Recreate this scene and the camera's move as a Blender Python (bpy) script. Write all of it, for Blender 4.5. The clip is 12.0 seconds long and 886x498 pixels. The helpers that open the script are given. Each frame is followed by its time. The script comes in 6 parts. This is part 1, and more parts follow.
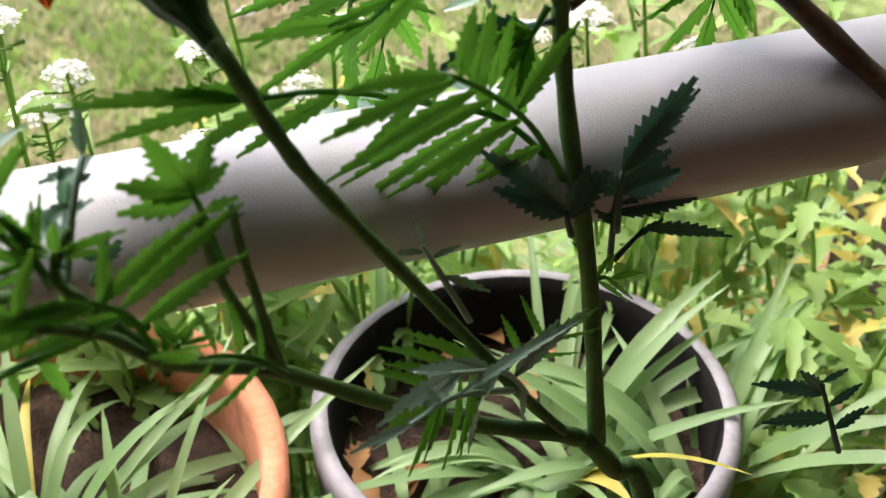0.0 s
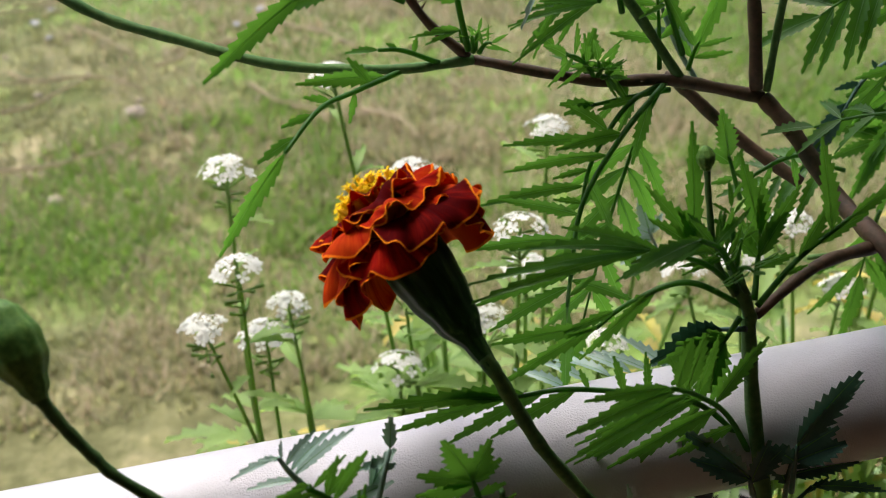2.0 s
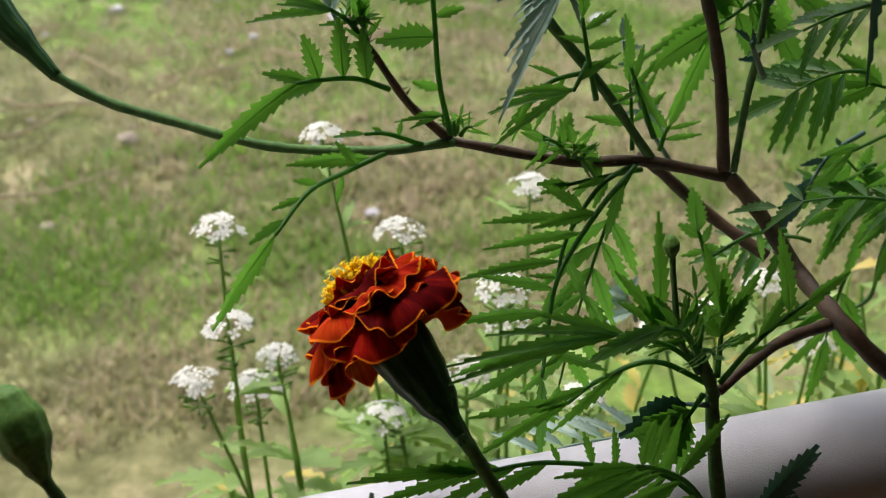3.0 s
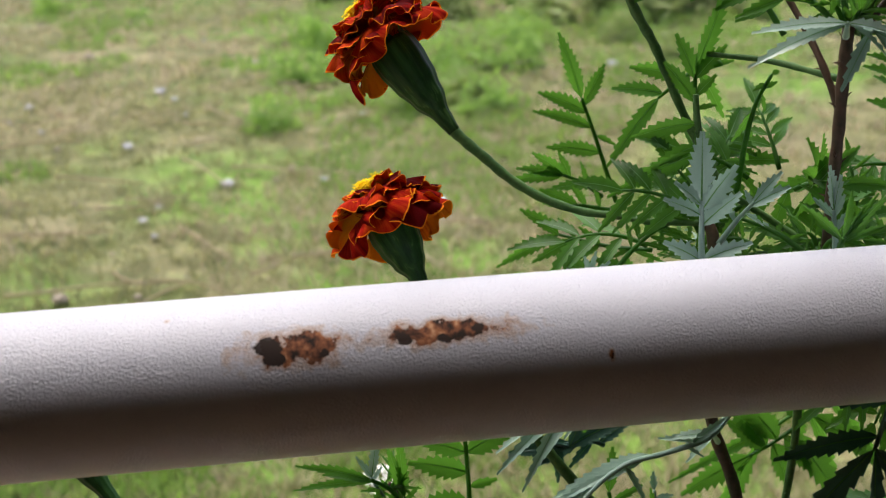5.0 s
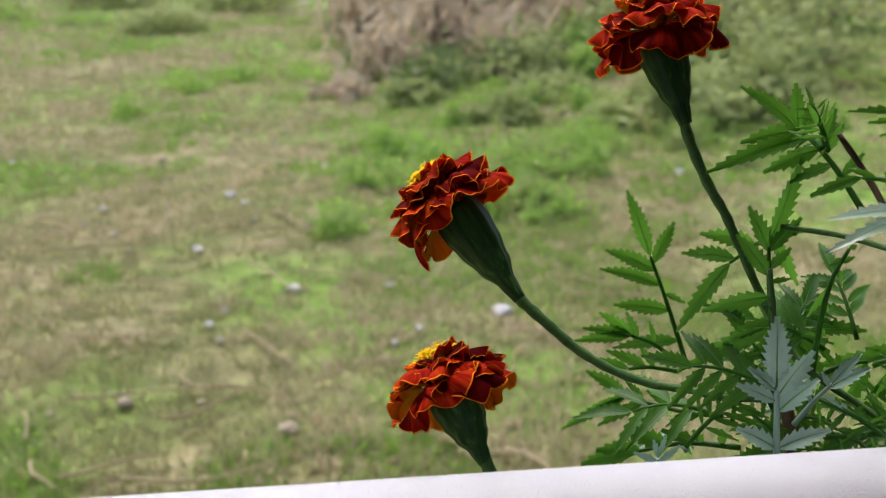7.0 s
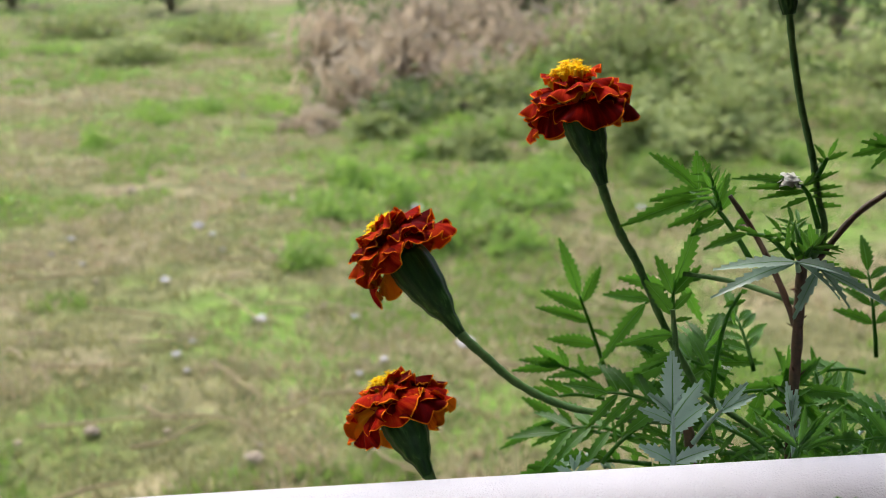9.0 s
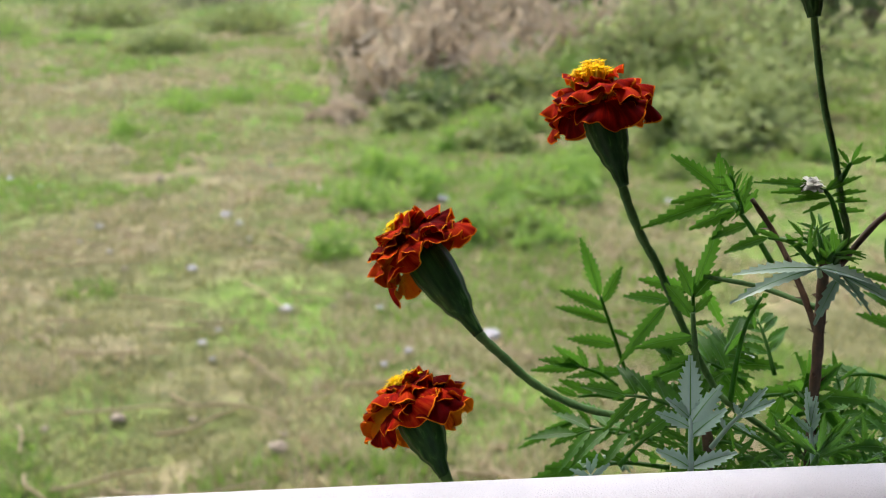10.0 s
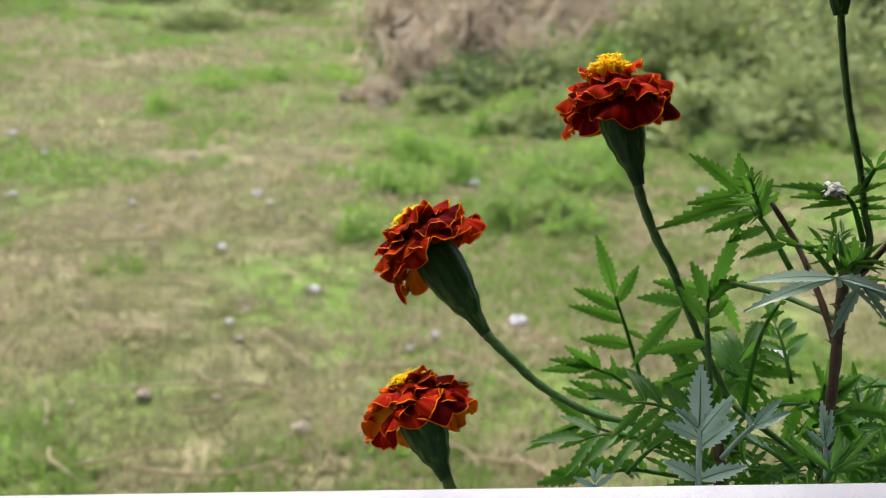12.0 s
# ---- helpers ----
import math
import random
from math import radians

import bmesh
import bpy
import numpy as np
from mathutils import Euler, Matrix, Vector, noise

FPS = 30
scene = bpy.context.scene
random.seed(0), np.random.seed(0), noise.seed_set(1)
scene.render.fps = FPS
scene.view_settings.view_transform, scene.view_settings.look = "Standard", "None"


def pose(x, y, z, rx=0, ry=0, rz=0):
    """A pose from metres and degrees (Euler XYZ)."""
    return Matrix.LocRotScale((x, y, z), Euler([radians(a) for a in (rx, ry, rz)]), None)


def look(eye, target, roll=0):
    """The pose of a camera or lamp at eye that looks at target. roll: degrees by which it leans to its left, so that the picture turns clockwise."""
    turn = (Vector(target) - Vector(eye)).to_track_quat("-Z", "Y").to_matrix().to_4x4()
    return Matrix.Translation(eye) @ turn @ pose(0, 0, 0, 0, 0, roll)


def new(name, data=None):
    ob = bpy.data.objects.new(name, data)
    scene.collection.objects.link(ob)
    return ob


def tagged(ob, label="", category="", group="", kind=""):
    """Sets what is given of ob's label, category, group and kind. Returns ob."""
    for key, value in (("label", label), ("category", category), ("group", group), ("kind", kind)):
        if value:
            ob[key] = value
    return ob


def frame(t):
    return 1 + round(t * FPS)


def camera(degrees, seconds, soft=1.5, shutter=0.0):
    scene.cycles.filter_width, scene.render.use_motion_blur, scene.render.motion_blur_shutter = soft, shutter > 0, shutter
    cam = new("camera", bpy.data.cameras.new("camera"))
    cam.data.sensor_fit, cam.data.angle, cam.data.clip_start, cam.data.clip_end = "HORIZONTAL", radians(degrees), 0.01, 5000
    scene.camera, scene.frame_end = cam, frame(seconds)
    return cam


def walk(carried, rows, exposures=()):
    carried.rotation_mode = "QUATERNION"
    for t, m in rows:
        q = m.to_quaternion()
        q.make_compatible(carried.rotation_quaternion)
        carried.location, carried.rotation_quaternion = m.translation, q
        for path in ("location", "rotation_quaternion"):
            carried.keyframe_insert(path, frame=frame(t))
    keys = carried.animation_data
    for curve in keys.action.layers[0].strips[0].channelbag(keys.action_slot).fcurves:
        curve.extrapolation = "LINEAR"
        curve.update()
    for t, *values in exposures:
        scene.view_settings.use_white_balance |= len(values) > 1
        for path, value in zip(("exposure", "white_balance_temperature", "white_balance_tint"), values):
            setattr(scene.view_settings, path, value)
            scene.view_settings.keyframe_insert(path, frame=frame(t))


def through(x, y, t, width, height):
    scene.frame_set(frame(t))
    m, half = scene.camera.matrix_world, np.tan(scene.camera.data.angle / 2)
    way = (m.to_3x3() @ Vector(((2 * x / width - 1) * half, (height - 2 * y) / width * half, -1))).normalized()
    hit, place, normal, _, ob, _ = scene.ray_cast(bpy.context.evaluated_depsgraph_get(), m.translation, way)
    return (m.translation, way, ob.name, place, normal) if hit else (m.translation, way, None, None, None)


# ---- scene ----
cam = camera(40.51, 12.0, soft=1.0, shutter=0.0)
cam.data.dof.use_dof = True
cam.data.dof.focus_distance = 0.435
cam.data.dof.aperture_fstop = 18.0
PATH = [
    (0, pose(0.0152, -0.2900, 1.0330, 52.39, 0.67, -18.51)),
    (0.5, pose(0.0036, -0.2969, 1.0481, 55.32, 1.41, -16.81)),
    (1, pose(-0.0045, -0.3092, 1.0744, 57.37, 2.65, -14.42)),
    (1.2, pose(-0.0083, -0.3053, 1.0860, 57.66, 3.24, -13.79)),
    (1.5, pose(-0.0206, -0.3134, 1.1034, 58.54, 2.62, -13.82)),
    (2, pose(-0.0305, -0.3200, 1.1154, 59.24, 2.54, -13.67)),
    (2.5, pose(-0.0307, -0.3267, 1.1251, 59.12, 2.71, -13.50)),
    (3, pose(-0.0283, -0.3306, 1.1450, 60.16, 1.86, -13.78)),
    (3.5, pose(-0.0144, -0.3217, 1.1912, 61.17, 1.30, -13.59)),
    (3.7, pose(-0.0080, -0.3129, 1.2032, 61.89, 1.16, -13.21)),
    (5.3, pose(0.0062, -0.3096, 1.2720, 68.02, 1.48, -7.21)),
    (5.5, pose(0.0088, -0.2993, 1.2719, 68.53, 1.72, -6.78)),
    (6, pose(0.0114, -0.2766, 1.2826, 69.86, 1.87, -5.68)),
    (6.5, pose(0.0144, -0.2817, 1.2912, 70.98, 1.81, -5.06)),
    (7, pose(0.0064, -0.2934, 1.2888, 71.91, 1.36, -4.92)),
    (7.5, pose(0.0049, -0.3158, 1.3052, 72.80, 0.84, -5.58)),
    (7.7, pose(0.0055, -0.3237, 1.3093, 73.18, 0.38, -5.85)),
    (9.3, pose(0.0107, -0.3599, 1.3153, 73.39, 0.49, -6.29)),
    (9.5, pose(0.0121, -0.3605, 1.3166, 73.25, 0.60, -5.93)),
    (10, pose(0.0120, -0.3549, 1.3169, 72.95, 0.21, -4.84)),
    (10.5, pose(0.0138, -0.3604, 1.3172, 72.74, 0.03, -4.19)),
    (11, pose(0.0136, -0.3523, 1.3204, 72.42, -0.35, -3.53)),
    (11.5, pose(0.0179, -0.3452, 1.3186, 72.22, -0.97, -2.95)),
    (12, pose(0.0231, -0.3403, 1.3181, 72.11, -0.71, -2.94)),
]
EXPOSURES = [(0, 1.75), (1.0, 1.62), (1.5, 1.24), (2.5, 0.93), (3.2, 0.89), (3.7, 1.12), (5.3, 0.88), (6.5, 0.80), (7.5, 0.74), (9.5, 0.96), (12, 0.96)]
walk(cam, PATH, EXPOSURES)

# ---- world and light: a bright overcast day, under an added, unseen veranda roof ----
world = bpy.data.worlds.new("sky")
scene.world = world
world.use_nodes = True
wn = world.node_tree.nodes
sky = wn.new("ShaderNodeTexSky")
sky.sky_type = "NISHITA"
sky.sun_disc = False
sky.sun_elevation = radians(65)
sky.sun_rotation = radians(330)
sky.air_density = 1.0
sky.dust_density = 6.0
sky.ozone_density = 1.0
world.node_tree.links.new(sky.outputs[0], wn["Background"].inputs[0])
wn["Background"].inputs[1].default_value = 0.15

sun = new("sun", bpy.data.lights.new("sun", "SUN"))
sun.data.energy = 1.05
sun.data.angle = radians(32)
sun.data.color = (1.0, 0.98, 0.95)
sun.matrix_world = look((-1.1, 2.5, 6.0), (0, 0, 0))


# ---- materials ----
def mat(name, rough=0.5, metal=0.0, spec=0.5):
    m = bpy.data.materials.new(name)
    m.use_nodes = True
    b = m.node_tree.nodes["Principled BSDF"]
    b.inputs["Roughness"].default_value = rough
    b.inputs["Metallic"].default_value = metal
    b.inputs["Specular IOR Level"].default_value = spec
    return m, m.node_tree.nodes, m.node_tree.links, b


def node(nodes, kind, **values):
    n = nodes.new(kind)
    for k, v in values.items():
        n.inputs[k].default_value = v
    return n


def ramp(nodes, links, source, stops):
    r = nodes.new("ShaderNodeValToRGB")
    e = r.color_ramp.elements
    while len(e) < len(stops):
        e.new(0.5)
    for el, (p, c) in zip(e, stops):
        el.position, el.color = p, (*c, 1)
    links.new(source, r.inputs[0])
    return r


def noise_tex(nodes, links, coords, scale, detail=4.0, rough=0.55):
    n = node(nodes, "ShaderNodeTexNoise", Scale=scale, Detail=detail, Roughness=rough)
    links.new(coords, n.inputs["Vector"])
    return n


def mixed(nodes, links, fac, a, b, mode="MIX"):
    m = nodes.new("ShaderNodeMix")
    m.data_type, m.blend_type = "RGBA", mode
    for sock, v in ((m.inputs[0], fac), (m.inputs[6], a), (m.inputs[7], b)):
        if isinstance(v, (int, float)):
            sock.default_value = v
        elif isinstance(v, tuple):
            sock.default_value = (*v, 1)
        else:
            links.new(v, sock)
    return m.outputs[2]


def bumped(nodes, links, bsdf, height, strength, distance):
    b = node(nodes, "ShaderNodeBump", Strength=strength, Distance=distance)
    links.new(height, b.inputs["Height"])
    links.new(b.outputs[0], bsdf.inputs["Normal"])


def plain(name, dark, light, scale, rough=0.6, bump=0.3, dist=0.001, spec=0.5, metal=0.0, fine=8.0):
    """Two colours mingled by coarse and fine noise, with relief."""
    m, n, l, b = mat(name, rough, metal, spec)
    co = n.new("ShaderNodeTexCoord").outputs["Object"]
    a, f = noise_tex(n, l, co, scale), noise_tex(n, l, co, scale * fine)
    both = mixed(n, l, 0.4, a.outputs[0], f.outputs[0])
    r = ramp(n, l, both, [(0.33, dark), (0.67, light)])
    l.new(r.outputs[0], b.inputs["Base Color"])
    bumped(n, l, b, f.outputs[0], bump, dist)
    return m


def leafy(name, dark, light, through, glow=0.35, rough=0.42, vein=True, spec=0.5, scale=90.0):
    """A leaf: gloss above, light coming through from behind."""
    m, n, l, b = mat(name, rough, 0.0, spec)
    co = n.new("ShaderNodeTexCoord").outputs["Object"]
    rnd = n.new("ShaderNodeObjectInfo").outputs["Random"]
    isl = n.new("ShaderNodeNewGeometry").outputs["Random Per Island"]
    a = noise_tex(n, l, co, scale)
    t = mixed(n, l, 0.35, a.outputs[0], rnd)
    t = mixed(n, l, 0.3, t, isl)
    r = ramp(n, l, t, [(0.25, dark), (0.75, light)])
    l.new(r.outputs[0], b.inputs["Base Color"])
    f = noise_tex(n, l, co, scale * 9)
    bumped(n, l, b, f.outputs[0], 0.25, 0.0006)
    tr = n.new("ShaderNodeBsdfTranslucent")
    r2 = ramp(n, l, t, [(0.2, tuple(c * 0.75 for c in through)), (0.8, through)])
    l.new(r2.outputs[0], tr.inputs[0])
    mx = n.new("ShaderNodeMixShader")
    mx.inputs[0].default_value = glow
    l.new(b.outputs[0], mx.inputs[1])
    l.new(tr.outputs[0], mx.inputs[2])
    l.new(mx.outputs[0], n["Material Output"].inputs[0])
    return m


LEAF = leafy("marigold_leaf", (0.010, 0.044, 0.011), (0.062, 0.178, 0.034), (0.21, 0.56, 0.05), 0.36, 0.46, spec=0.3)
# Pale grey base stands in for sky gloss on upturned leaf faces.
LEAF_SHEEN = leafy("marigold_leaf_sky_sheen", (0.24, 0.38, 0.32), (0.42, 0.57, 0.50), (0.22, 0.42, 0.24), 0.2, 0.28)
# Dark blue-green copy of the leaf: shadow on some leaves put into colour.
LEAF_SHADED = leafy("marigold_leaf_shaded", (0.026, 0.078, 0.062), (0.070, 0.160, 0.130), (0.06, 0.19, 0.10), 0.15, 0.34)
STEM = plain("stem_green", (0.050, 0.132, 0.036), (0.118, 0.232, 0.068), 60, 0.6, 0.4, 0.0006, 0.2)
STEM_RED = plain("stem_red", (0.040, 0.036, 0.020), (0.130, 0.074, 0.048), 45, 0.55, 0.4, 0.0006, 0.3)
VEIN = leafy("leaf_midrib", (0.06, 0.17, 0.05), (0.14, 0.28, 0.10), (0.24, 0.56, 0.12), 0.45, 0.45)


def calyx_material():
    m, n, l, b = mat("calyx_green", 0.5, 0.0, 0.25)
    co = n.new("ShaderNodeTexCoord").outputs["Object"]
    mp = n.new("ShaderNodeMapping")
    mp.inputs["Scale"].default_value = (1, 1, 0.06)
    l.new(co, mp.inputs[0])
    a = noise_tex(n, l, mp.outputs[0], 500)
    f = noise_tex(n, l, co, 1500)
    r = ramp(n, l, a.outputs[0], [(0.35, (0.010, 0.048, 0.010)), (0.6, (0.026, 0.094, 0.018)), (0.72, (0.080, 0.19, 0.048))])
    l.new(r.outputs[0], b.inputs["Base Color"])
    bumped(n, l, b, mixed(n, l, 0.3, a.outputs[0], f.outputs[0]), 0.3, 0.0006)
    return m


CALYX = calyx_material()
BUD = plain("bud_green", (0.065, 0.19, 0.032), (0.21, 0.39, 0.08), 90, 0.5, 0.2, 0.0005, 0.25)


def petal_material(name, body, body2, flush, edge, back, glow):
    """A petal whose margin is orange; u runs across, v along."""
    m, n, l, b = mat(name, 0.75, 0.0, 0.04)
    uv = n.new("ShaderNodeTexCoord").outputs["UV"]
    co = n.new("ShaderNodeTexCoord").outputs["Object"]
    rnd = n.new("ShaderNodeObjectInfo").outputs["Random"]
    sep = n.new("ShaderNodeSeparateXYZ")
    l.new(uv, sep.inputs[0])
    streak = n.new("ShaderNodeMapping")
    streak.inputs["Scale"].default_value = (30, 2.0, 1)
    l.new(uv, streak.inputs[0])
    st = noise_tex(n, l, streak.outputs[0], 1.0)
    big = noise_tex(n, l, co, 120)
    t = mixed(n, l, 0.5, st.outputs[0], mixed(n, l, 0.6, big.outputs[0], rnd))
    body_ramp = ramp(n, l, t, [(0.45, body), (0.56, body2), (0.72, flush)])
    rim = n.new("ShaderNodeMath")
    rim.operation = "ADD"
    wob = n.new("ShaderNodeMath")
    wob.operation = "MULTIPLY_ADD"
    wob.inputs[1].default_value = 0.050
    wob.inputs[2].default_value = -0.040
    l.new(big.outputs[0], wob.inputs[0])
    l.new(wob.outputs[0], rim.inputs[1])
    l.new(sep.outputs[1], rim.inputs[0])
    rr = ramp(n, l, rim.outputs[0], [(0.958, (0, 0, 0)), (0.967, (1, 1, 1))])
    col = mixed(n, l, rr.outputs[0], body_ramp.outputs[0], edge)
    l.new(col, b.inputs["Base Color"])
    bumped(n, l, b, st.outputs[0], 0.3, 0.0006)
    tr = n.new("ShaderNodeBsdfTranslucent")
    l.new(mixed(n, l, rr.outputs[0], back, edge), tr.inputs[0])
    mx = n.new("ShaderNodeMixShader")
    mx.inputs[0].default_value = glow
    l.new(b.outputs[0], mx.inputs[1])
    l.new(tr.outputs[0], mx.inputs[2])
    l.new(mx.outputs[0], n["Material Output"].inputs[0])
    return m


PETAL_TOP = petal_material("petal_maroon", (0.060, 0.0008, 0.002), (0.36, 0.009, 0.003), (0.62, 0.07, 0.006), (0.92, 0.24, 0.010), (0.66, 0.022, 0.005), 0.27)
PETAL_UNDER = petal_material("petal_underside", (0.50, 0.08, 0.007), (0.92, 0.34, 0.014), (0.95, 0.44, 0.020), (0.98, 0.42, 0.02), (0.88, 0.17, 0.010), 0.34)
DISC = leafy("disc_yellow", (0.95, 0.52, 0.006), (0.98, 0.70, 0.012), (1.0, 0.74, 0.02), 0.62, 0.6, scale=300)


def nearest(n, l, co, patches):
    """How far a point lies from the nearest of several oval patches: 1 at its edge; a faint one counts as farther."""
    total = None
    for x, y, z, half_x, half_s, faint in patches:
        off = n.new("ShaderNodeVectorMath")
        off.operation = "SUBTRACT"
        l.new(co, off.inputs[0])
        off.inputs[1].default_value = (x, y, z)
        sc = n.new("ShaderNodeVectorMath")
        sc.operation = "MULTIPLY"
        l.new(off.outputs[0], sc.inputs[0])
        sc.inputs[1].default_value = (1 / half_x, 1 / half_s, 1 / half_s)
        ln = n.new("ShaderNodeVectorMath")
        ln.operation = "LENGTH"
        l.new(sc.outputs[0], ln.inputs[0])
        add = n.new("ShaderNodeMath")
        add.inputs[1].default_value = faint
        l.new(ln.outputs["Value"], add.inputs[0])
        if total is None:
            total = add.outputs[0]
        else:
            mn = n.new("ShaderNodeMath")
            mn.operation = "MINIMUM"
            l.new(total, mn.inputs[0])
            l.new(add.outputs[0], mn.inputs[1])
            total = mn.outputs[0]
    return total


def paint_material(name, relief, worn, clean):
    """White paint on steel: orange peel, small chips, and rust where it has lifted."""
    m, n, l, b = mat(name, 0.38, 0.0, 0.5)
    co = n.new("ShaderNodeTexCoord").outputs["Object"]
    peel = ramp(n, l, noise_tex(n, l, co, 1500, 1, 0.5).outputs[0], [(0.34, (0, 0, 0)), (0.70, (1, 1, 1))])
    grime = noise_tex(n, l, co, 14, 5)
    spots = node(n, "ShaderNodeTexVoronoi", Scale=75.0)
    l.new(co, spots.inputs["Vector"])
    base = ramp(n, l, grime.outputs[0], [(0.3, worn), (0.6, clean)])
    speck = ramp(n, l, spots.outputs["Distance"], [(0.03, (1, 1, 1)), (0.05, (0, 0, 0))])
    gate = ramp(n, l, noise_tex(n, l, co, 40, 2).outputs[0], [(0.60, (0, 0, 0)), (0.64, (1, 1, 1))])
    chip = mixed(n, l, 1.0, speck.outputs[0], gate.outputs[0], "MULTIPLY")
    col = mixed(n, l, chip, base.outputs[0], (0.10, 0.05, 0.035))
    wob = noise_tex(n, l, co, 190, 7, 0.68)
    total = nearest(n, l, co, RUST)
    mul = n.new("ShaderNodeMath")
    mul.operation = "MULTIPLY_ADD"
    l.new(wob.outputs[0], mul.inputs[0])
    mul.inputs[1].default_value = 2.6
    l.new(total, mul.inputs[2])
    sc2 = n.new("ShaderNodeMath")
    sc2.operation = "MULTIPLY"
    sc2.inputs[1].default_value = 0.4
    l.new(mul.outputs[0], sc2.inputs[0])
    core = ramp(n, l, sc2.outputs[0], [(0.770, (1, 1, 1)), (0.780, (0, 0, 0))])
    halo = ramp(n, l, sc2.outputs[0], [(0.77, (1, 1, 1)), (1.0, (0, 0, 0))])
    rust = ramp(n, l, noise_tex(n, l, co, 260, 7, 0.65).outputs[0], [(0.40, (0.016, 0.007, 0.004)), (0.47, (0.11, 0.036, 0.016)), (0.57, (0.31, 0.115, 0.048)), (0.66, (0.54, 0.29, 0.16))])
    edge = n.new("ShaderNodeMath")
    edge.operation = "MULTIPLY_ADD"
    l.new(noise_tex(n, l, co, 420, 4, 0.6).outputs[0], edge.inputs[0])
    edge.inputs[1].default_value = 1.2
    l.new(nearest(n, l, co, PITS), edge.inputs[2])
    half = n.new("ShaderNodeMath")
    half.operation = "MULTIPLY"
    half.inputs[1].default_value = 0.5
    l.new(edge.outputs[0], half.inputs[0])
    pit = ramp(n, l, half.outputs[0], [(0.76, (1, 1, 1)), (0.80, (0, 0, 0))])
    hal = mixed(n, l, 0.8, (1, 1, 1), (0.68, 0.38, 0.18))
    col = mixed(n, l, halo.outputs[0], col, mixed(n, l, 1.0, col, hal, "MULTIPLY"))
    col = mixed(n, l, core.outputs[0], col, rust.outputs[0])
    col = mixed(n, l, pit.outputs[0], col, (0.022, 0.010, 0.007))
    l.new(col, b.inputs["Base Color"])
    rg = n.new("ShaderNodeMapRange")
    rg.inputs["To Min"].default_value, rg.inputs["To Max"].default_value = 0.4, 0.9
    l.new(core.outputs[0], rg.inputs[0])
    l.new(rg.outputs[0], b.inputs["Roughness"])
    lump = noise_tex(n, l, co, 240, 1)
    hgt = mixed(n, l, 0.25, peel.outputs[0], lump.outputs[0])
    hgt = mixed(n, l, core.outputs[0], hgt, mixed(n, l, 0.5, rust.outputs[0], (0.0, 0.0, 0.0)))
    hgt = mixed(n, l, pit.outputs[0], hgt, (-1.0, -1.0, -1.0))
    bumped(n, l, b, hgt, 1.0, relief)
    return m


# centre on the pipe's skin and half sizes of each rusted patch
RUST = [(0.0025, -0.017, 1.117, 0.0175, 0.0060, 0), (0.0441, -0.0161, 1.1178, 0.0235, 0.0043, 0), (0.0895, -0.0222, 1.1092, 0.0010, 0.0018, 0), (-0.0324, -0.0065, 1.1231, 0.0030, 0.0022, 0.75)]
# pits where the rusted skin has fallen out
PITS = [(-0.0054, -0.0164, 1.1176, 0.004, 0.003, 0), (-0.0039, -0.0188, 1.1149, 0.0034, 0.002, 0), (0.0318, -0.017, 1.1169, 0.0022, 0.0018, 0), (0.0428, -0.0174, 1.1165, 0.002, 0.0014, 0), (0.0526, -0.0158, 1.1181, 0.0018, 0.0014, 0), (0.0098, -0.0184, 1.1154, 0.0014, 0.0012, 0)]
PAINT = paint_material("white_rail_paint", 0.00021, (0.510, 0.520, 0.595), (0.590, 0.602, 0.695))
# Darker copy of the rail paint: shade on the lower rail put into colour.
PAINT_SHADED = paint_material("shaded_rail_paint", 0.00012, (0.440, 0.438, 0.480), (0.560, 0.565, 0.630))


# ---- building blocks ----
def mesh_of(bm, name, *materials, smooth=True):
    me = bpy.data.meshes.new(name)
    bm.to_mesh(me)
    bm.free()
    for m in materials:
        me.materials.append(m)
    if smooth:
        me.polygons.foreach_set("use_smooth", [True] * len(me.polygons))
    return me


def part(name, bm, material, parent=None, label=""):
    """Links a bmesh as one mesh object under a thing or a part."""
    ob = new(name, bm if isinstance(bm, bpy.types.Mesh) else mesh_of(bm, name, material))
    ob.parent = parent
    return tagged(ob, label)


def spline(points, steps=6):
    """Catmull-Rom through the points."""
    p = [Vector(q) for q in points]
    p = [p[0] * 2 - p[1]] + p + [p[-1] * 2 - p[-2]]
    out = []
    for a, b, c, d in zip(p, p[1:], p[2:], p[3:]):
        for i in range(steps):
            t = i / steps
            out.append(0.5 * (2 * b + (c - a) * t + (2 * a - 5 * b + 4 * c - d) * t * t + (3 * b - a - 3 * c + d) * t ** 3))
    out.append(p[-2])
    return out


def tube(bm, path, radii, sides=8, wobble=0.0, ribs=0, rib=0.0, mi=0):
    """A closed tube along the path, with one radius for each point."""
    rings, side = [], None
    for i, q in enumerate(path):
        way = (path[min(i + 1, len(path) - 1)] - path[max(i - 1, 0)]).normalized()
        if side is None:
            side = way.orthogonal().normalized()
        side = (side - way * side.dot(way)).normalized()
        other = way.cross(side)
        ring = []
        for k in range(sides):
            a = 2 * math.pi * k / sides
            r = radii[i] * (1 + wobble * noise.noise(q * 300 + Vector((k, 0, 0)))) * (1 + rib * math.cos(ribs * a))
            ring.append(bm.verts.new(q + side * (r * math.cos(a)) + other * (r * math.sin(a))))
        rings.append(ring)
    for a, b in zip(rings, rings[1:]):
        for k in range(sides):
            f = bm.faces.new((a[k], a[(k + 1) % sides], b[(k + 1) % sides], b[k]))
            f.material_index = mi
    bm.faces.new(rings[0][::-1]).material_index = mi
    bm.faces.new(rings[-1]).material_index = mi
    return rings


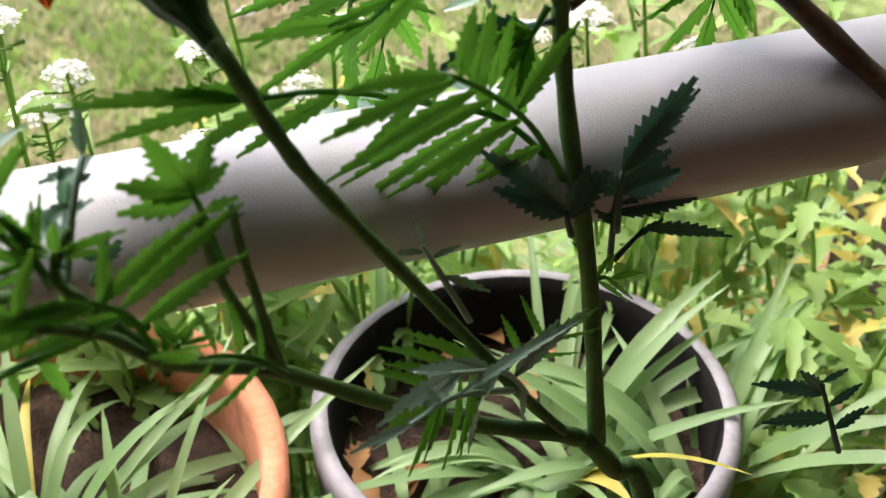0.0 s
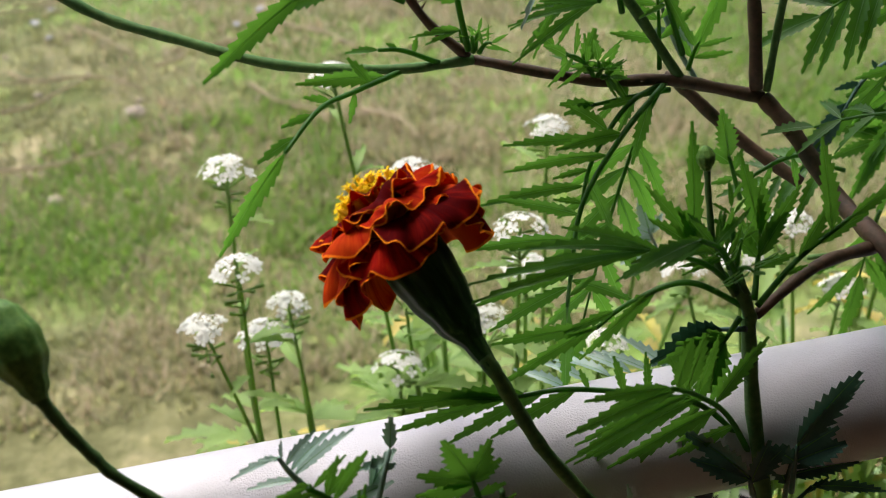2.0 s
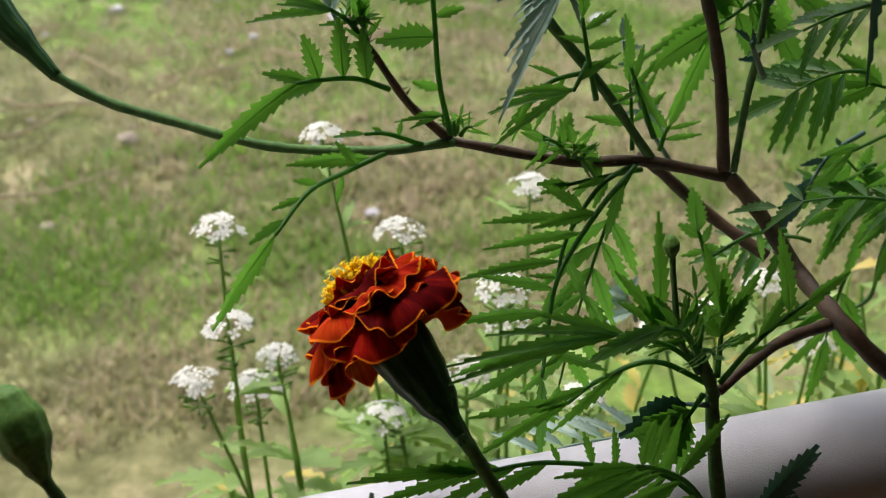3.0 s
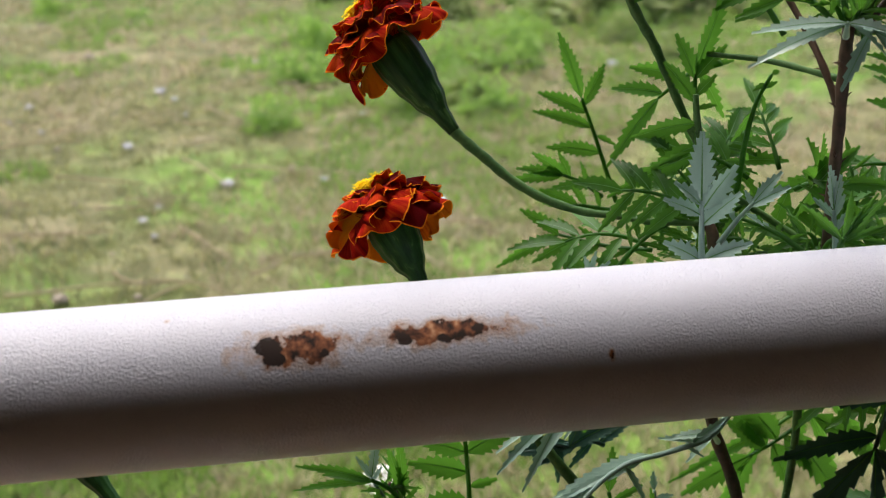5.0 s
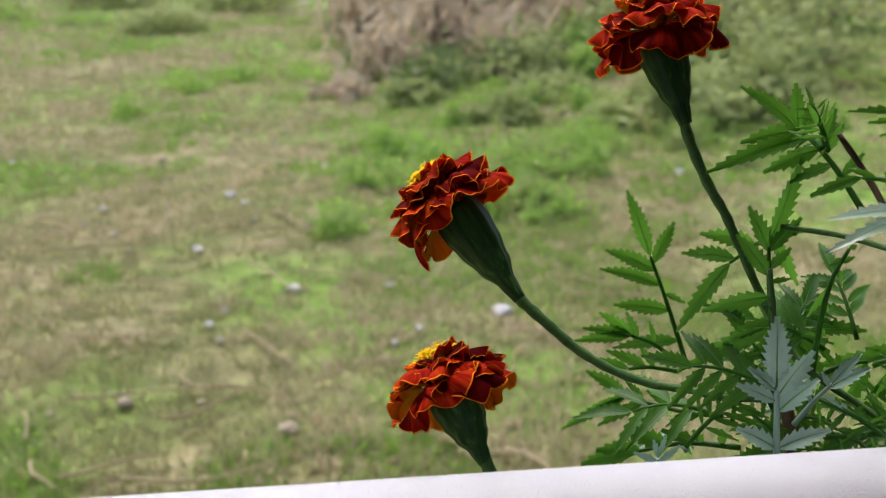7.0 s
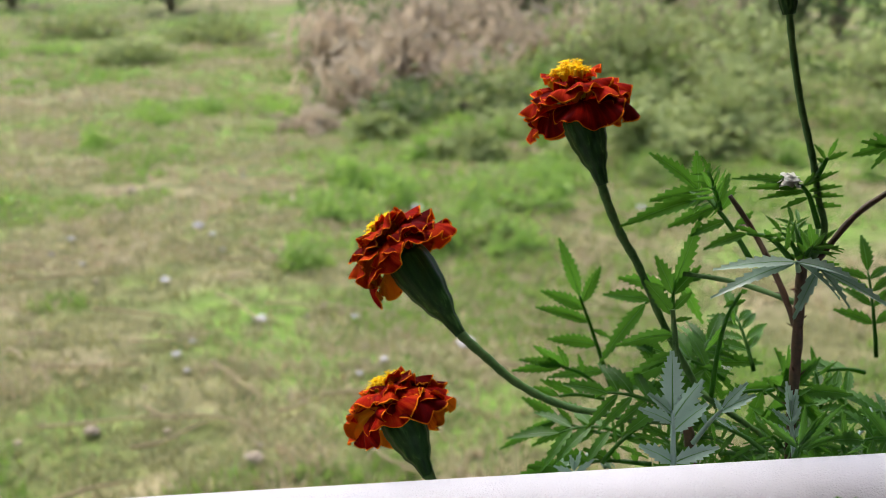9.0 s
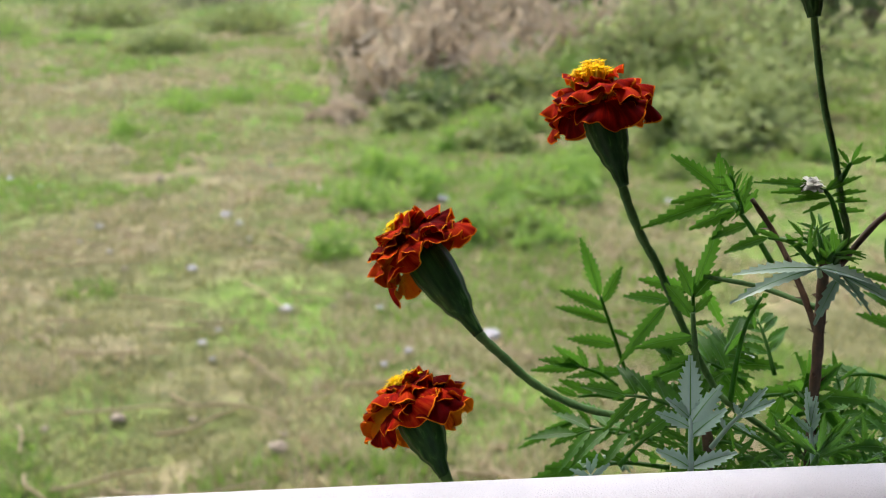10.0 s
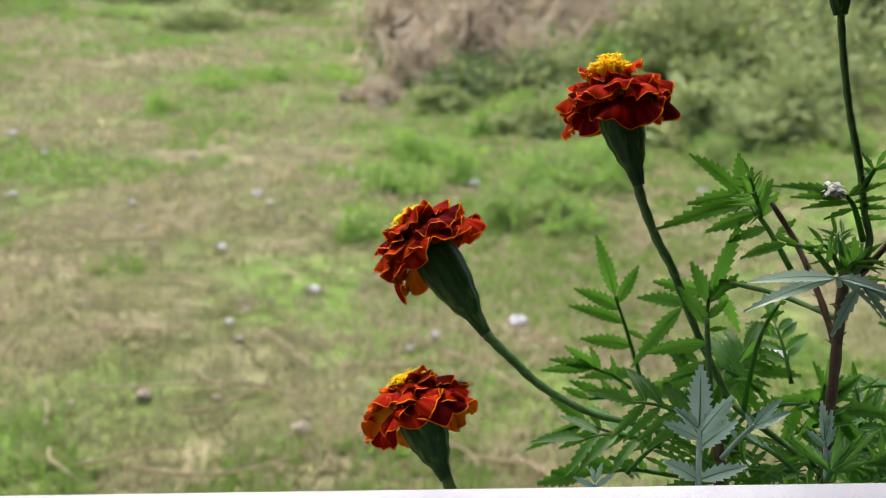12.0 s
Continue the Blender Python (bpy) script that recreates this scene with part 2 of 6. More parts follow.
def stem(name, points, r0, r1, parent, material=None, label="", bracts=0):
    path = spline(points)
    n = len(path) - 1
    bm = bmesh.new()
    tube(bm, path, [(r0 + (r1 - r0) * i / n) * (1 + 0.08 * math.sin(i * 1.7)) for i in range(n + 1)], 10, 0.06)
    for _ in range(bracts):
        i = random.randrange(1, n)
        way = Vector((random.uniform(-1, 1), random.uniform(-1, 0.4), random.uniform(-0.2, 0.8))).normalized()
        q = path[i] + way * r1 * 0.8
        tip = q + way * random.uniform(0.002, 0.005) + Vector((0, 0, random.uniform(0, 0.002)))
        s = way.orthogonal().normalized() * 0.0006
        a = [bm.verts.new(v) for v in (q - s, q + s, tip)]
        bm.faces.new(a)
    return part(name, bm, material or STEM, parent, label)


def leaflet(bm, base, way, normal, length, width, teeth=6, curl=0.15, fold=0.25, vein=False):
    """A lance-shaped leaflet with a saw-toothed margin, folded along its midrib."""
    way = way.normalized()
    side = normal.cross(way).normalized()
    normal = way.cross(side).normalized()
    mid, left, right = [], [], []
    teeth += 1
    n = teeth * 2
    for i in range(n + 1):
        t = i / n
        w = width * 0.57 * (math.sin(math.pi * t ** 0.78) ** 0.8 * (1.05 - 0.25 * t) if 0 < t < 1 else 0.02)
        if i % 2 == 0 and 0 < i < n:
            w *= 0.66
        c = base + way * (length * t) - normal * (curl * length * t * t) - Vector((0, 0, 0.16 * length * t * t))
        fwd = way * (length * 0.85 / n if i % 2 else 0)
        mid.append(bm.verts.new(c))
        up = normal * (w * fold)
        left.append(bm.verts.new(c + side * w + up + fwd))
        right.append(bm.verts.new(c - side * w + up + fwd))
    for i in range(n):
        bm.faces.new((mid[i], left[i], left[i + 1], mid[i + 1]))
        bm.faces.new((mid[i + 1], right[i + 1], right[i], mid[i]))
    if vein:
        rib = []
        for i in range(0, n + 1, 3):
            r = width * 0.032 * (1.1 - i / n)
            c = mid[i].co + normal * 0.00015
            rib.append([bm.verts.new(c + side * r), bm.verts.new(c + normal * r * 0.6), bm.verts.new(c - side * r)])
        for p, q in zip(rib, rib[1:]):
            for k in (0, 1):
                bm.faces.new((p[k], p[k + 1], q[k + 1], q[k])).material_index = 1


PLANT = {}
# Two looks put shade into the leaf colour, two put sky gloss into it.
LOOKS = {"shaded": LEAF_SHADED, "dark": LEAF_SHADED, "silver": LEAF_SHEEN, "grey": LEAF_SHEEN}
WIDTHS = {"low": 0.15, "fork": 0.155, "mid": 0.23, "up": 0.27, "silver": 0.18, "wide": 0.31}
COUNT = [0]


def leaf(base, tip, pairs, size, tilt=20, group="mid", fold=0.38):
    """A feathery compound leaf from base to tip; tilt turns its face from the rail side (0) to the sky (90)."""
    rng = random.Random(COUNT[0])
    COUNT[0] += 1
    wide = WIDTHS[group]
    base, tip = Vector(base), Vector(tip)
    span = tip - base
    length = span.length
    end = length - size * 1.15 if pairs > 1 else length * 0.35
    end = max(end, length * 0.3)
    way = span.normalized()
    a = radians(tilt)
    face = Vector((0, -math.cos(a), math.sin(a)))
    face = (face - way * face.dot(way))
    face = face.normalized() if face.length > 0.05 else way.orthogonal()
    side = face.cross(way)
    sag = length * rng.uniform(0.05, 0.13)
    lift = Vector((0, 0, 1))
    bm = bmesh.new()

    def rachis(t):
        return base + way * (end * t) + lift * (sag * 4 * t * (1 - t) * 0.8)

    path = [rachis(i / 8) for i in range(9)]
    tube(bm, path, [0.0011 - 0.0006 * i / 8 for i in range(9)], 5)
    for i in range(pairs):
        t = 0.30 + 0.66 * i / max(1, pairs - 0.4)
        at = rachis(t)
        grow = size * (0.72 + 0.42 * math.sin(math.pi * (0.15 + 0.75 * t))) * rng.uniform(0.88, 1.1)
        for s in (-1, 1):
            ang = radians(rng.uniform(38, 58))
            d = way * math.cos(ang) + side * (s * math.sin(ang)) + face * rng.uniform(-0.15, 0.15)
            d.z -= 0.12
            leaflet(bm, at + d * 0.0004, d, face + side * (s * rng.uniform(-0.35, 0.1)), grow, grow * wide * rng.uniform(0.88, 1.15), 6 if size > 0.015 else 4, rng.uniform(0.05, 0.3), fold, size > 0.012)
    last = rachis(1)
    d = (tip - last)
    leaflet(bm, last, d, face, d.length, max(size * 0.24, min(d.length, size * 1.3) * wide * 1.2), 7, rng.uniform(0.0, 0.12), fold, True)
    return part("leaf", mesh_of(bm, "leaf", LOOKS.get(group, LEAF), VEIN), None, PLANT[0])


def sprig(stalk, leaflets, group="mid", wide=0.28, tilt=20):
    """A compound leaf: a stalk along the given points, and leaflets of (share of the stalk's length, tip)."""
    rng = random.Random(COUNT[0])
    COUNT[0] += 1
    path = spline(stalk)
    n = len(path) - 1
    bm = bmesh.new()
    tube(bm, path, [0.0012 - 0.0005 * i / n for i in range(n + 1)], 6)
    a = radians(tilt)
    for share, *tip in leaflets:
        at = path[round(share * n)]
        d = Vector(tip) - at
        face = Vector((rng.uniform(-0.45, 0.45), -math.cos(a), math.sin(a) + rng.uniform(-0.2, 0.35)))
        ln = d.length
        d.z += 0.16 * ln
        teeth = max(3, min(9, round(ln / 0.0034)))
        leaflet(bm, at, d, face, ln, max(0.0024, min(ln, 0.024) * wide * rng.uniform(0.9, 1.1)), teeth, rng.uniform(-0.03, 0.10), rng.uniform(0.15, 0.5), ln > 0.012)
    return part("leaf", mesh_of(bm, "leaf", LOOKS.get(group, LEAF), VEIN), None, PLANT[0])


def petal_mesh(seed, length, fan, bend, ruffle):
    """A broad fan-shaped ray petal growing along +x and arching over by bend degrees, with a lobed, softly frilled margin."""
    rng = random.Random(seed)
    bm = bmesh.new()
    uv = bm.loops.layers.uv.new("UVMap")
    nu, nv = 52, 14
    ph = [rng.uniform(0, 6.28) for _ in range(6)]
    bend = radians(bend * rng.uniform(0.85, 1.15))
    fan = radians(fan * rng.uniform(0.9, 1.1))
    notch = rng.uniform(-0.45, 0.45)
    for layer, off in ((0, 0.00016), (1, -0.00016)):
        grid = []
        for j in range(nv + 1):
            v = j / nv
            row = []
            for i in range(nu + 1):
                u = 2 * i / nu - 1
                lobe = 1 - 0.20 * u * u - 0.28 * u ** 6 - 0.10 * math.exp(-((u - notch) / 0.13) ** 2) + 0.030 * math.sin(6.5 * u + ph[0]) + 0.016 * math.sin(14 * u + ph[3])
                r = length * v * (1 + (lobe - 1) * v)
                ang = u * fan * (0.55 + 0.45 * v)
                s, y = r * math.cos(ang) / length, r * math.sin(ang)
                x = length * math.sin(bend * s) / bend
                z = -length * (1 - math.cos(bend * s)) / bend
                out = ruffle * v ** 2.2 * (math.sin(3.4 * u + ph[1]) * 0.6 + math.sin(8.5 * u + ph[2]) * 0.6)
                out += 0.45 * ruffle * v ** 5 * math.sin(14 * u + ph[4]) + 0.35 * ruffle * v ** 8 * math.sin(23 * u + ph[5])
                out -= 0.22 * abs(y) * v * abs(u)
                out += off * (v < 0.99)
                row.append(bm.verts.new((x + out * math.sin(bend * s), y, z + out * math.cos(bend * s))))
            grid.append(row)
        for j in range(nv):
            for i in range(nu):
                f = bm.faces.new([grid[p][q] for p, q in ((j, i), (j, i + 1), (j + 1, i + 1), (j + 1, i))][::1 if layer else -1])
                f.material_index = layer
                f.smooth = True
                corners = ((j, i), (j, i + 1), (j + 1, i + 1), (j + 1, i))[::1 if layer else -1]
                for loop, (p, q) in zip(f.loops, corners):
                    uu, vv = q / nu, p / nv
                    loop[uv].uv = (uu, max(vv, 1 - 2.0 * min(uu, 1 - uu) if vv > 0.30 else 0))
    me = bpy.data.meshes.new("petal")
    bm.to_mesh(me)
    bm.free()
    me.materials.append(PETAL_TOP)
    me.materials.append(PETAL_UNDER)
    return me


PETALS = [[petal_mesh(10 * ring + k, *dims) for k in range(6)] for ring, dims in enumerate((
    (0.0240, 56, 135, 0.0024), (0.0230, 56, 132, 0.0024), (0.0200, 56, 128, 0.0022), (0.0155, 52, 118, 0.0018)))]


def aim(base, way, spin=0.0):
    """A pose at base whose z runs along way."""
    q = Vector(way).to_track_quat("Z", "Y").to_matrix().to_4x4()
    return Matrix.Translation(base) @ q @ Matrix.Rotation(spin, 4, "Z")


def calyx_mesh(length, radius, neck, profile=None):
    bm = bmesh.new()
    prof = profile or [(0, neck), (0.18, neck * 1.4), (0.40, radius * 0.68), (0.62, radius * 0.90), (0.80, radius), (0.92, radius * 0.99), (1.0, radius * 0.92)]
    path = [Vector((0, 0, length * t)) for t, _ in prof]
    dense, rad = [], []
    for i in range(25):
        t = i / 24
        for (a, ra), (b, rb) in zip(prof, prof[1:]):
            if a <= t <= b:
                k = (t - a) / (b - a)
                k = k * k * (3 - 2 * k)
                dense.append(Vector((0, 0, length * t)))
                rad.append(ra + (rb - ra) * k)
                break
    tube(bm, dense, rad, 60, 0.0, 10, 0.035)
    # pointed sepals round the mouth
    for k in range(0 if profile else 8):
        a = 2 * math.pi * k / 8 + 0.2
        r = rad[-1]
        mid = [Vector((math.cos(a + d) * r, math.sin(a + d) * r, length * 0.97)) for d in (-0.3, 0.3)]
        tip = Vector((math.cos(a) * r * 1.08, math.sin(a) * r * 1.08, length * 1.09))
        bm.faces.new([bm.verts.new(v) for v in (*mid, tip)])
    return bm


def disc_mesh(seed, radius, height):
    """A tuft of little five-pointed tubes."""
    rng = random.Random(seed)
    bm = bmesh.new()
    for i in range(90):
        r = radius * math.sqrt(rng.random())
        a = rng.uniform(0, 6.28)
        root = Vector((math.cos(a) * r * 0.5, math.sin(a) * r * 0.5, 0))
        top = Vector((math.cos(a) * r, math.sin(a) * r, height * (1 - 0.35 * (r / radius) ** 2) * rng.uniform(0.8, 1.1)))
        tube(bm, [root, root.lerp(top, 0.6), top], [0.0005, 0.0006, 0.0008], 5)
        for k in range(5):
            b = 2 * math.pi * k / 5 + a
            d = Vector((math.cos(b), math.sin(b), 0.35))
            s = Vector((-math.sin(b), math.cos(b), 0)) * 0.0007
            bm.faces.new([bm.verts.new(v) for v in (top + d * 0.0008 - s, top + d * 0.0008 + s, top + d * 0.0022)])
    return bm


def flower(neck, mouth, seed, spread=1.0, dome=0.0020, turn=0, counts=(7, 7, 6, 5), disc_up=0.0, lean=None, radius=0.0083):
    """A marigold head: green calyx from neck to mouth, four rings of broad frilled petals, a yellow tuft."""
    rng = random.Random(seed)
    neck, mouth = Vector(neck), Vector(mouth)
    way = mouth - neck
    length = way.length
    calyx = part("flower", calyx_mesh(length, radius, 0.0024), CALYX, PLANT[0], "maroon and orange ruffled flower head on a ribbed green calyx")
    calyx.matrix_world = aim(neck, way, rng.uniform(0, 6))
    inv = calyx.matrix_world.inverted()
    up = (way.normalized() + Vector(lean or (0, 0, 0))).normalized()
    for ring, count in enumerate(counts):
        for k in range(count):
            a = 2 * math.pi * (k + 0.5 * ring) / count + rng.uniform(-0.14, 0.14)
            pitch = (-34, -54, -70, -84)[ring] + rng.uniform(-13, 11) + turn
            m = aim(mouth + up * (0.0010 + dome * ring), up, a) @ pose(0.0050 - 0.0012 * ring, 0, 0, rng.uniform(-1, 1) * (24, 14, 10, 8)[ring], pitch, 0)
            s = spread * rng.uniform(0.92, 1.06)
            ob = part("petal", rng.choice(PETALS[ring]), None, calyx)
            ob.matrix_parent_inverse = inv
            ob.matrix_basis = m @ Matrix.Diagonal((s, s, s, 1))
    d = part("flower_centre", disc_mesh(seed, 0.0095 * spread, (0.0118 + disc_up) * spread), DISC, calyx, "yellow tufted flower centre")
    d.matrix_parent_inverse = inv
    d.matrix_basis = aim(mouth + up * (0.001 + 2.5 * dome), up)
    return calyx


# ---- structure: lawn, terrace, unseen veranda walls and ceiling that shape the light ----
def ground_material():
    m, n, l, b = mat("rough_lawn", 0.9, 0.0, 0.15)
    co = n.new("ShaderNodeTexCoord").outputs["Object"]
    big = noise_tex(n, l, co, 0.55, 3)
    mid = noise_tex(n, l, co, 1.9, 5, 0.62)
    fine = noise_tex(n, l, co, 45, 4, 0.7)
    grass = ramp(n, l, fine.outputs[0], [(0.3, (0.122, 0.128, 0.054)), (0.5, (0.172, 0.170, 0.080)), (0.7, (0.230, 0.222, 0.112))])
    straw = ramp(n, l, fine.outputs[0], [(0.3, (0.205, 0.178, 0.098)), (0.7, (0.330, 0.295, 0.185))])
    green = ramp(n, l, fine.outputs[0], [(0.3, (0.100, 0.180, 0.030)), (0.7, (0.180, 0.285, 0.060))])
    clump = noise_tex(n, l, co, 9, 6, 0.7)
    f1 = ramp(n, l, mid.outputs[0], [(0.48, (0, 0, 0)), (0.60, (1, 1, 1))])
    f2 = ramp(n, l, mixed(n, l, 0.45, big.outputs[0], mid.outputs["Color"]), [(0.47, (0, 0, 0)), (0.55, (1, 1, 1))])
    col = mixed(n, l, f1.outputs[0], grass.outputs[0], straw.outputs[0])
    col = mixed(n, l, f2.outputs[0], col, green.outputs[0])
    shade = ramp(n, l, clump.outputs[0], [(0.34, (0.46, 0.50, 0.40)), (0.50, (0.90, 0.91, 0.88)), (0.66, (1.36, 1.32, 1.32))])
    col = mixed(n, l, 1.0, col, shade.outputs[0], "MULTIPLY")
    l.new(col, b.inputs["Base Color"])
    bumped(n, l, b, mixed(n, l, 0.5, fine.outputs[0], clump.outputs[0]), 0.8, 0.02)
    return m


LAWN = ground_material()


def lawn():
    """One sheet to the horizon: flat by the terrace, uneven, rising gently beyond."""
    xs = [-3000, -300, -60, -25, -14] + [-10 + 0.25 * i for i in range(81)] + [14, 25, 60, 300, 3000]
    ys = [-3000, -200, -30, -5] + [-2 + 0.25 * i for i in range(73)] + [18, 25, 60, 300, 3000]
    bm = bmesh.new()
    grid = []
    for y in ys:
        row = []
        for x in xs:
            h = 0.0
            if 0.6 < y < 20 and abs(x) < 12:
                h = 0.05 * noise.noise((x * 0.6, y * 0.6, 0)) + 0.02 * noise.noise((x * 2.4, y * 2.4, 3))
                h *= min(1, (y - 0.6) / 1.2)
            row.append(bm.verts.new((x, y, h)))
        grid.append(row)
    for a, b in zip(grid, grid[1:]):
        for k in range(len(xs) - 1):
            bm.faces.new((a[k], a[k + 1], b[k + 1], b[k]))
    return tagged(new("ground", mesh_of(bm, "ground", LAWN)), "rough lawn of green and straw-coloured grass", "lawn", kind="structure")


def height(x, y):
    if not (0.6 < y < 20 and abs(x) < 12):
        return 0.0
    h = 0.05 * noise.noise((x * 0.6, y * 0.6, 0)) + 0.02 * noise.noise((x * 2.4, y * 2.4, 3))
    return h * min(1, (y - 0.6) / 1.2)


def box(bm, lo, hi):
    vs = [bm.verts.new((x, y, z)) for z in (lo[2], hi[2]) for y in (lo[1], hi[1]) for x in (lo[0], hi[0])]
    for f in ((0, 2, 3, 1), (4, 5, 7, 6), (0, 1, 5, 4), (2, 6, 7, 3), (0, 4, 6, 2), (1, 3, 7, 5)):
        bm.faces.new([vs[i] for i in f])
    return bm


lawn()
CONCRETE = plain("concrete", (0.165, 0.098, 0.047), (0.265, 0.160, 0.085), 9, 0.85, 0.5, 0.004)
# Nearly black plaster on unseen walls and ceiling, to cut bounce on near sides.
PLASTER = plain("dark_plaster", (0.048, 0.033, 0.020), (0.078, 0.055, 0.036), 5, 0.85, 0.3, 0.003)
TERRACE = 0.30
ob = new("floor", mesh_of(box(bmesh.new(), (-3, -1.4, -0.05), (3, 0.5, TERRACE)), "floor", CONCRETE, smooth=False))
tagged(ob, "dusty brown concrete terrace floor", "floor", kind="structure")
# Unseen back wall, added dark to limit fill on camera-facing sides.
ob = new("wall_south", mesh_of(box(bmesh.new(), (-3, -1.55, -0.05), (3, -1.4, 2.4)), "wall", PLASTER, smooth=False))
tagged(ob, "unseen dark wall, added to limit fill light", "wall", kind="structure")
# Unseen side walls, added to keep sky light off plants and rails.
for name, x, y in (("shade_wall_west", -2.0, 0.1), ("shade_wall_east", 0.64, 0.36)):
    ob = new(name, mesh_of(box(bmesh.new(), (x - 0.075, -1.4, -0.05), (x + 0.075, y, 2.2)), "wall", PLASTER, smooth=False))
    tagged(ob, "unseen side wall, added to block sky light", "wall", kind="structure")
# Unseen ceiling, added; its edge limits the sky light reaching the rails.
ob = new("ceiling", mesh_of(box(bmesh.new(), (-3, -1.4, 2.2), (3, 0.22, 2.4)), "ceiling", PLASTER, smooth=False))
tagged(ob, "unseen ceiling, added to block overhead light", "ceiling", kind="structure")


# ---- railing ----
def pipe(name, z, y, label, parent, paint):
    bm = bmesh.new()
    path = [Vector((-1.5 + 0.08 * i, y, z)) for i in range(26)] + [Vector((0.57, y, z))]
    tube(bm, path, [0.024] * 27, 64)
    return part(name, bm, paint, parent, label)


railing = tagged(new("railing"), "white painted steel pipe railing with chipped rusty patches", "railing", kind="structure")
railing.location = (0, 0, 0)
pipe("top_rail", 1.1, 0.0, "white painted pipe with two rust patches", railing, PAINT)
pipe("lower_rail", 0.8286, -0.0022, "white painted pipe rail, darkened for shade", railing, PAINT_SHADED)
for x in (-1.5,):
    bm = bmesh.new()
    tube(bm, [Vector((x, 0.0, TERRACE)), Vector((x, 0.0, 1.13))], [0.022, 0.022], 24)
    part("post", bm, PAINT, railing)

# ---- the marigold plant ----
marigold = tagged(new("marigold_plant"), "branching marigold plant with feathery green leaves and maroon flowers", "plant")
marigold.location = (0, 0, 0)
PLANT[0] = marigold
stem("stem", [(0.2, -0.06, 0.28), (0.2, -0.055, 0.5), (0.171, -0.042, 0.695), (0.158, -0.038, 0.717), (0.147, -0.036, 0.734)], 0.0042, 0.0036, marigold)
stem("flower_stalk", [(0.0425, -0.032, 0.9), (0.0456, -0.035, 0.8949), (0.0534, -0.036, 0.8768), (0.0626, -0.037, 0.8587), (0.086, -0.037, 0.822), (0.108, -0.037, 0.787), (0.123, -0.037, 0.763), (0.138, -0.038, 0.742)], 0.0025, 0.0019, marigold)
stem("branch", [(0.15, -0.036, 0.731), (0.138, -0.037, 0.74), (0.103, -0.042, 0.762), (0.074, -0.05, 0.788), (0.043, -0.06, 0.819), (0.018, -0.07, 0.838), (0.005, -0.075, 0.855), (-0.008, -0.08, 0.865)], 0.0034, 0.0012, marigold, bracts=6)
stem("shoot", [(0.046, -0.06, 0.817), (0.042, -0.063, 0.841), (0.039, -0.065, 0.864), (0.038, -0.066, 0.877)], 0.0014, 0.001, marigold, bracts=5)
stem("shoot", [(0.045, -0.06, 0.82), (0.034, -0.064, 0.852), (0.03, -0.065, 0.875)], 0.0018, 0.001, marigold, bracts=5)
stem("shoot", [(0.017, -0.066, 0.834), (0.004, -0.07, 0.859), (-0.002, -0.072, 0.871), (0.003, -0.072, 0.883)], 0.002, 0.001, marigold, bracts=5)
stem("stem", [(0.152, -0.036, 0.73), (0.147, -0.03, 0.799), (0.14, -0.024, 0.85), (0.138, -0.018, 0.883), (0.138, -0.018, 0.887), (0.131, -0.018, 0.906)], 0.003, 0.0022, marigold, bracts=8)
stem("trunk", [(0.2, -0.06, 0.29), (0.3, -0.06, 0.6), (0.275, -0.045, 0.78), (0.257, -0.03, 0.836), (0.247, -0.02, 0.844), (0.214, -0.005, 0.875), (0.202, 0.008, 0.889), (0.203, 0.04, 0.89), (0.192, 0.06, 0.911), (0.184, 0.072, 0.922)], 0.0042, 0.0033, marigold, STEM_RED, label="dark reddish woody stem", bracts=6)
stem("branch", [(0.184, 0.072, 0.922), (0.147, 0.078, 0.932), (0.118, 0.08, 0.935), (0.072, 0.085, 0.948)], 0.0026, 0.002, marigold, STEM_RED, bracts=14)
stem("flower_stalk", [(0.072, 0.085, 0.948), (0.042, 0.086, 0.948), (0.001, 0.092, 0.953), (-0.032, 0.1, 0.964), (-0.056, 0.106, 0.973), (-0.073, 0.11, 0.984), (-0.0768, 0.1129, 0.9887)], 0.0019, 0.0021, marigold)
stem("trunk", [(0.181, 0.072, 0.926), (0.177, 0.073, 0.963), (0.169, 0.072, 0.995), (0.157, 0.069, 1.026), (0.156, 0.067, 1.047), (0.157, 0.08, 1.095), (0.154, 0.085, 1.103)], 0.0026, 0.0022, marigold, STEM_RED, bracts=10)
stem("branch", [(0.189, 0.068, 1.060), (0.1915, 0.061, 1.087), (0.1907, 0.06, 1.119), (0.1907, 0.06, 1.14), (0.1902, 0.06, 1.161), (0.1901, 0.06, 1.179)], 0.0020, 0.0021, marigold, STEM_RED, bracts=30)
stem("shoot", [(0.185, 0.071, 0.925), (0.187, 0.07, 0.956), (0.189, 0.068, 0.980), (0.190, 0.066, 1.02), (0.189, 0.068, 1.060)], 0.0015, 0.0016, marigold, bracts=10)
stem("shoot", [(0.2365, 0.11, 0.8171), (0.2611, 0.11, 0.8167), (0.2855, 0.11, 0.8214), (0.2889, 0.11, 0.85), (0.3009, 0.11, 0.8791)], 0.0012, 0.001, marigold)
stem("flower_stalk", [(0.154, 0.078, 0.9285), (0.129, 0.08, 0.967), (0.107, 0.082, 0.996), (0.08, 0.084, 1.035), (0.056, 0.083, 1.070), (0.0485, 0.0828, 1.0875)], 0.0019, 0.0025, marigold)
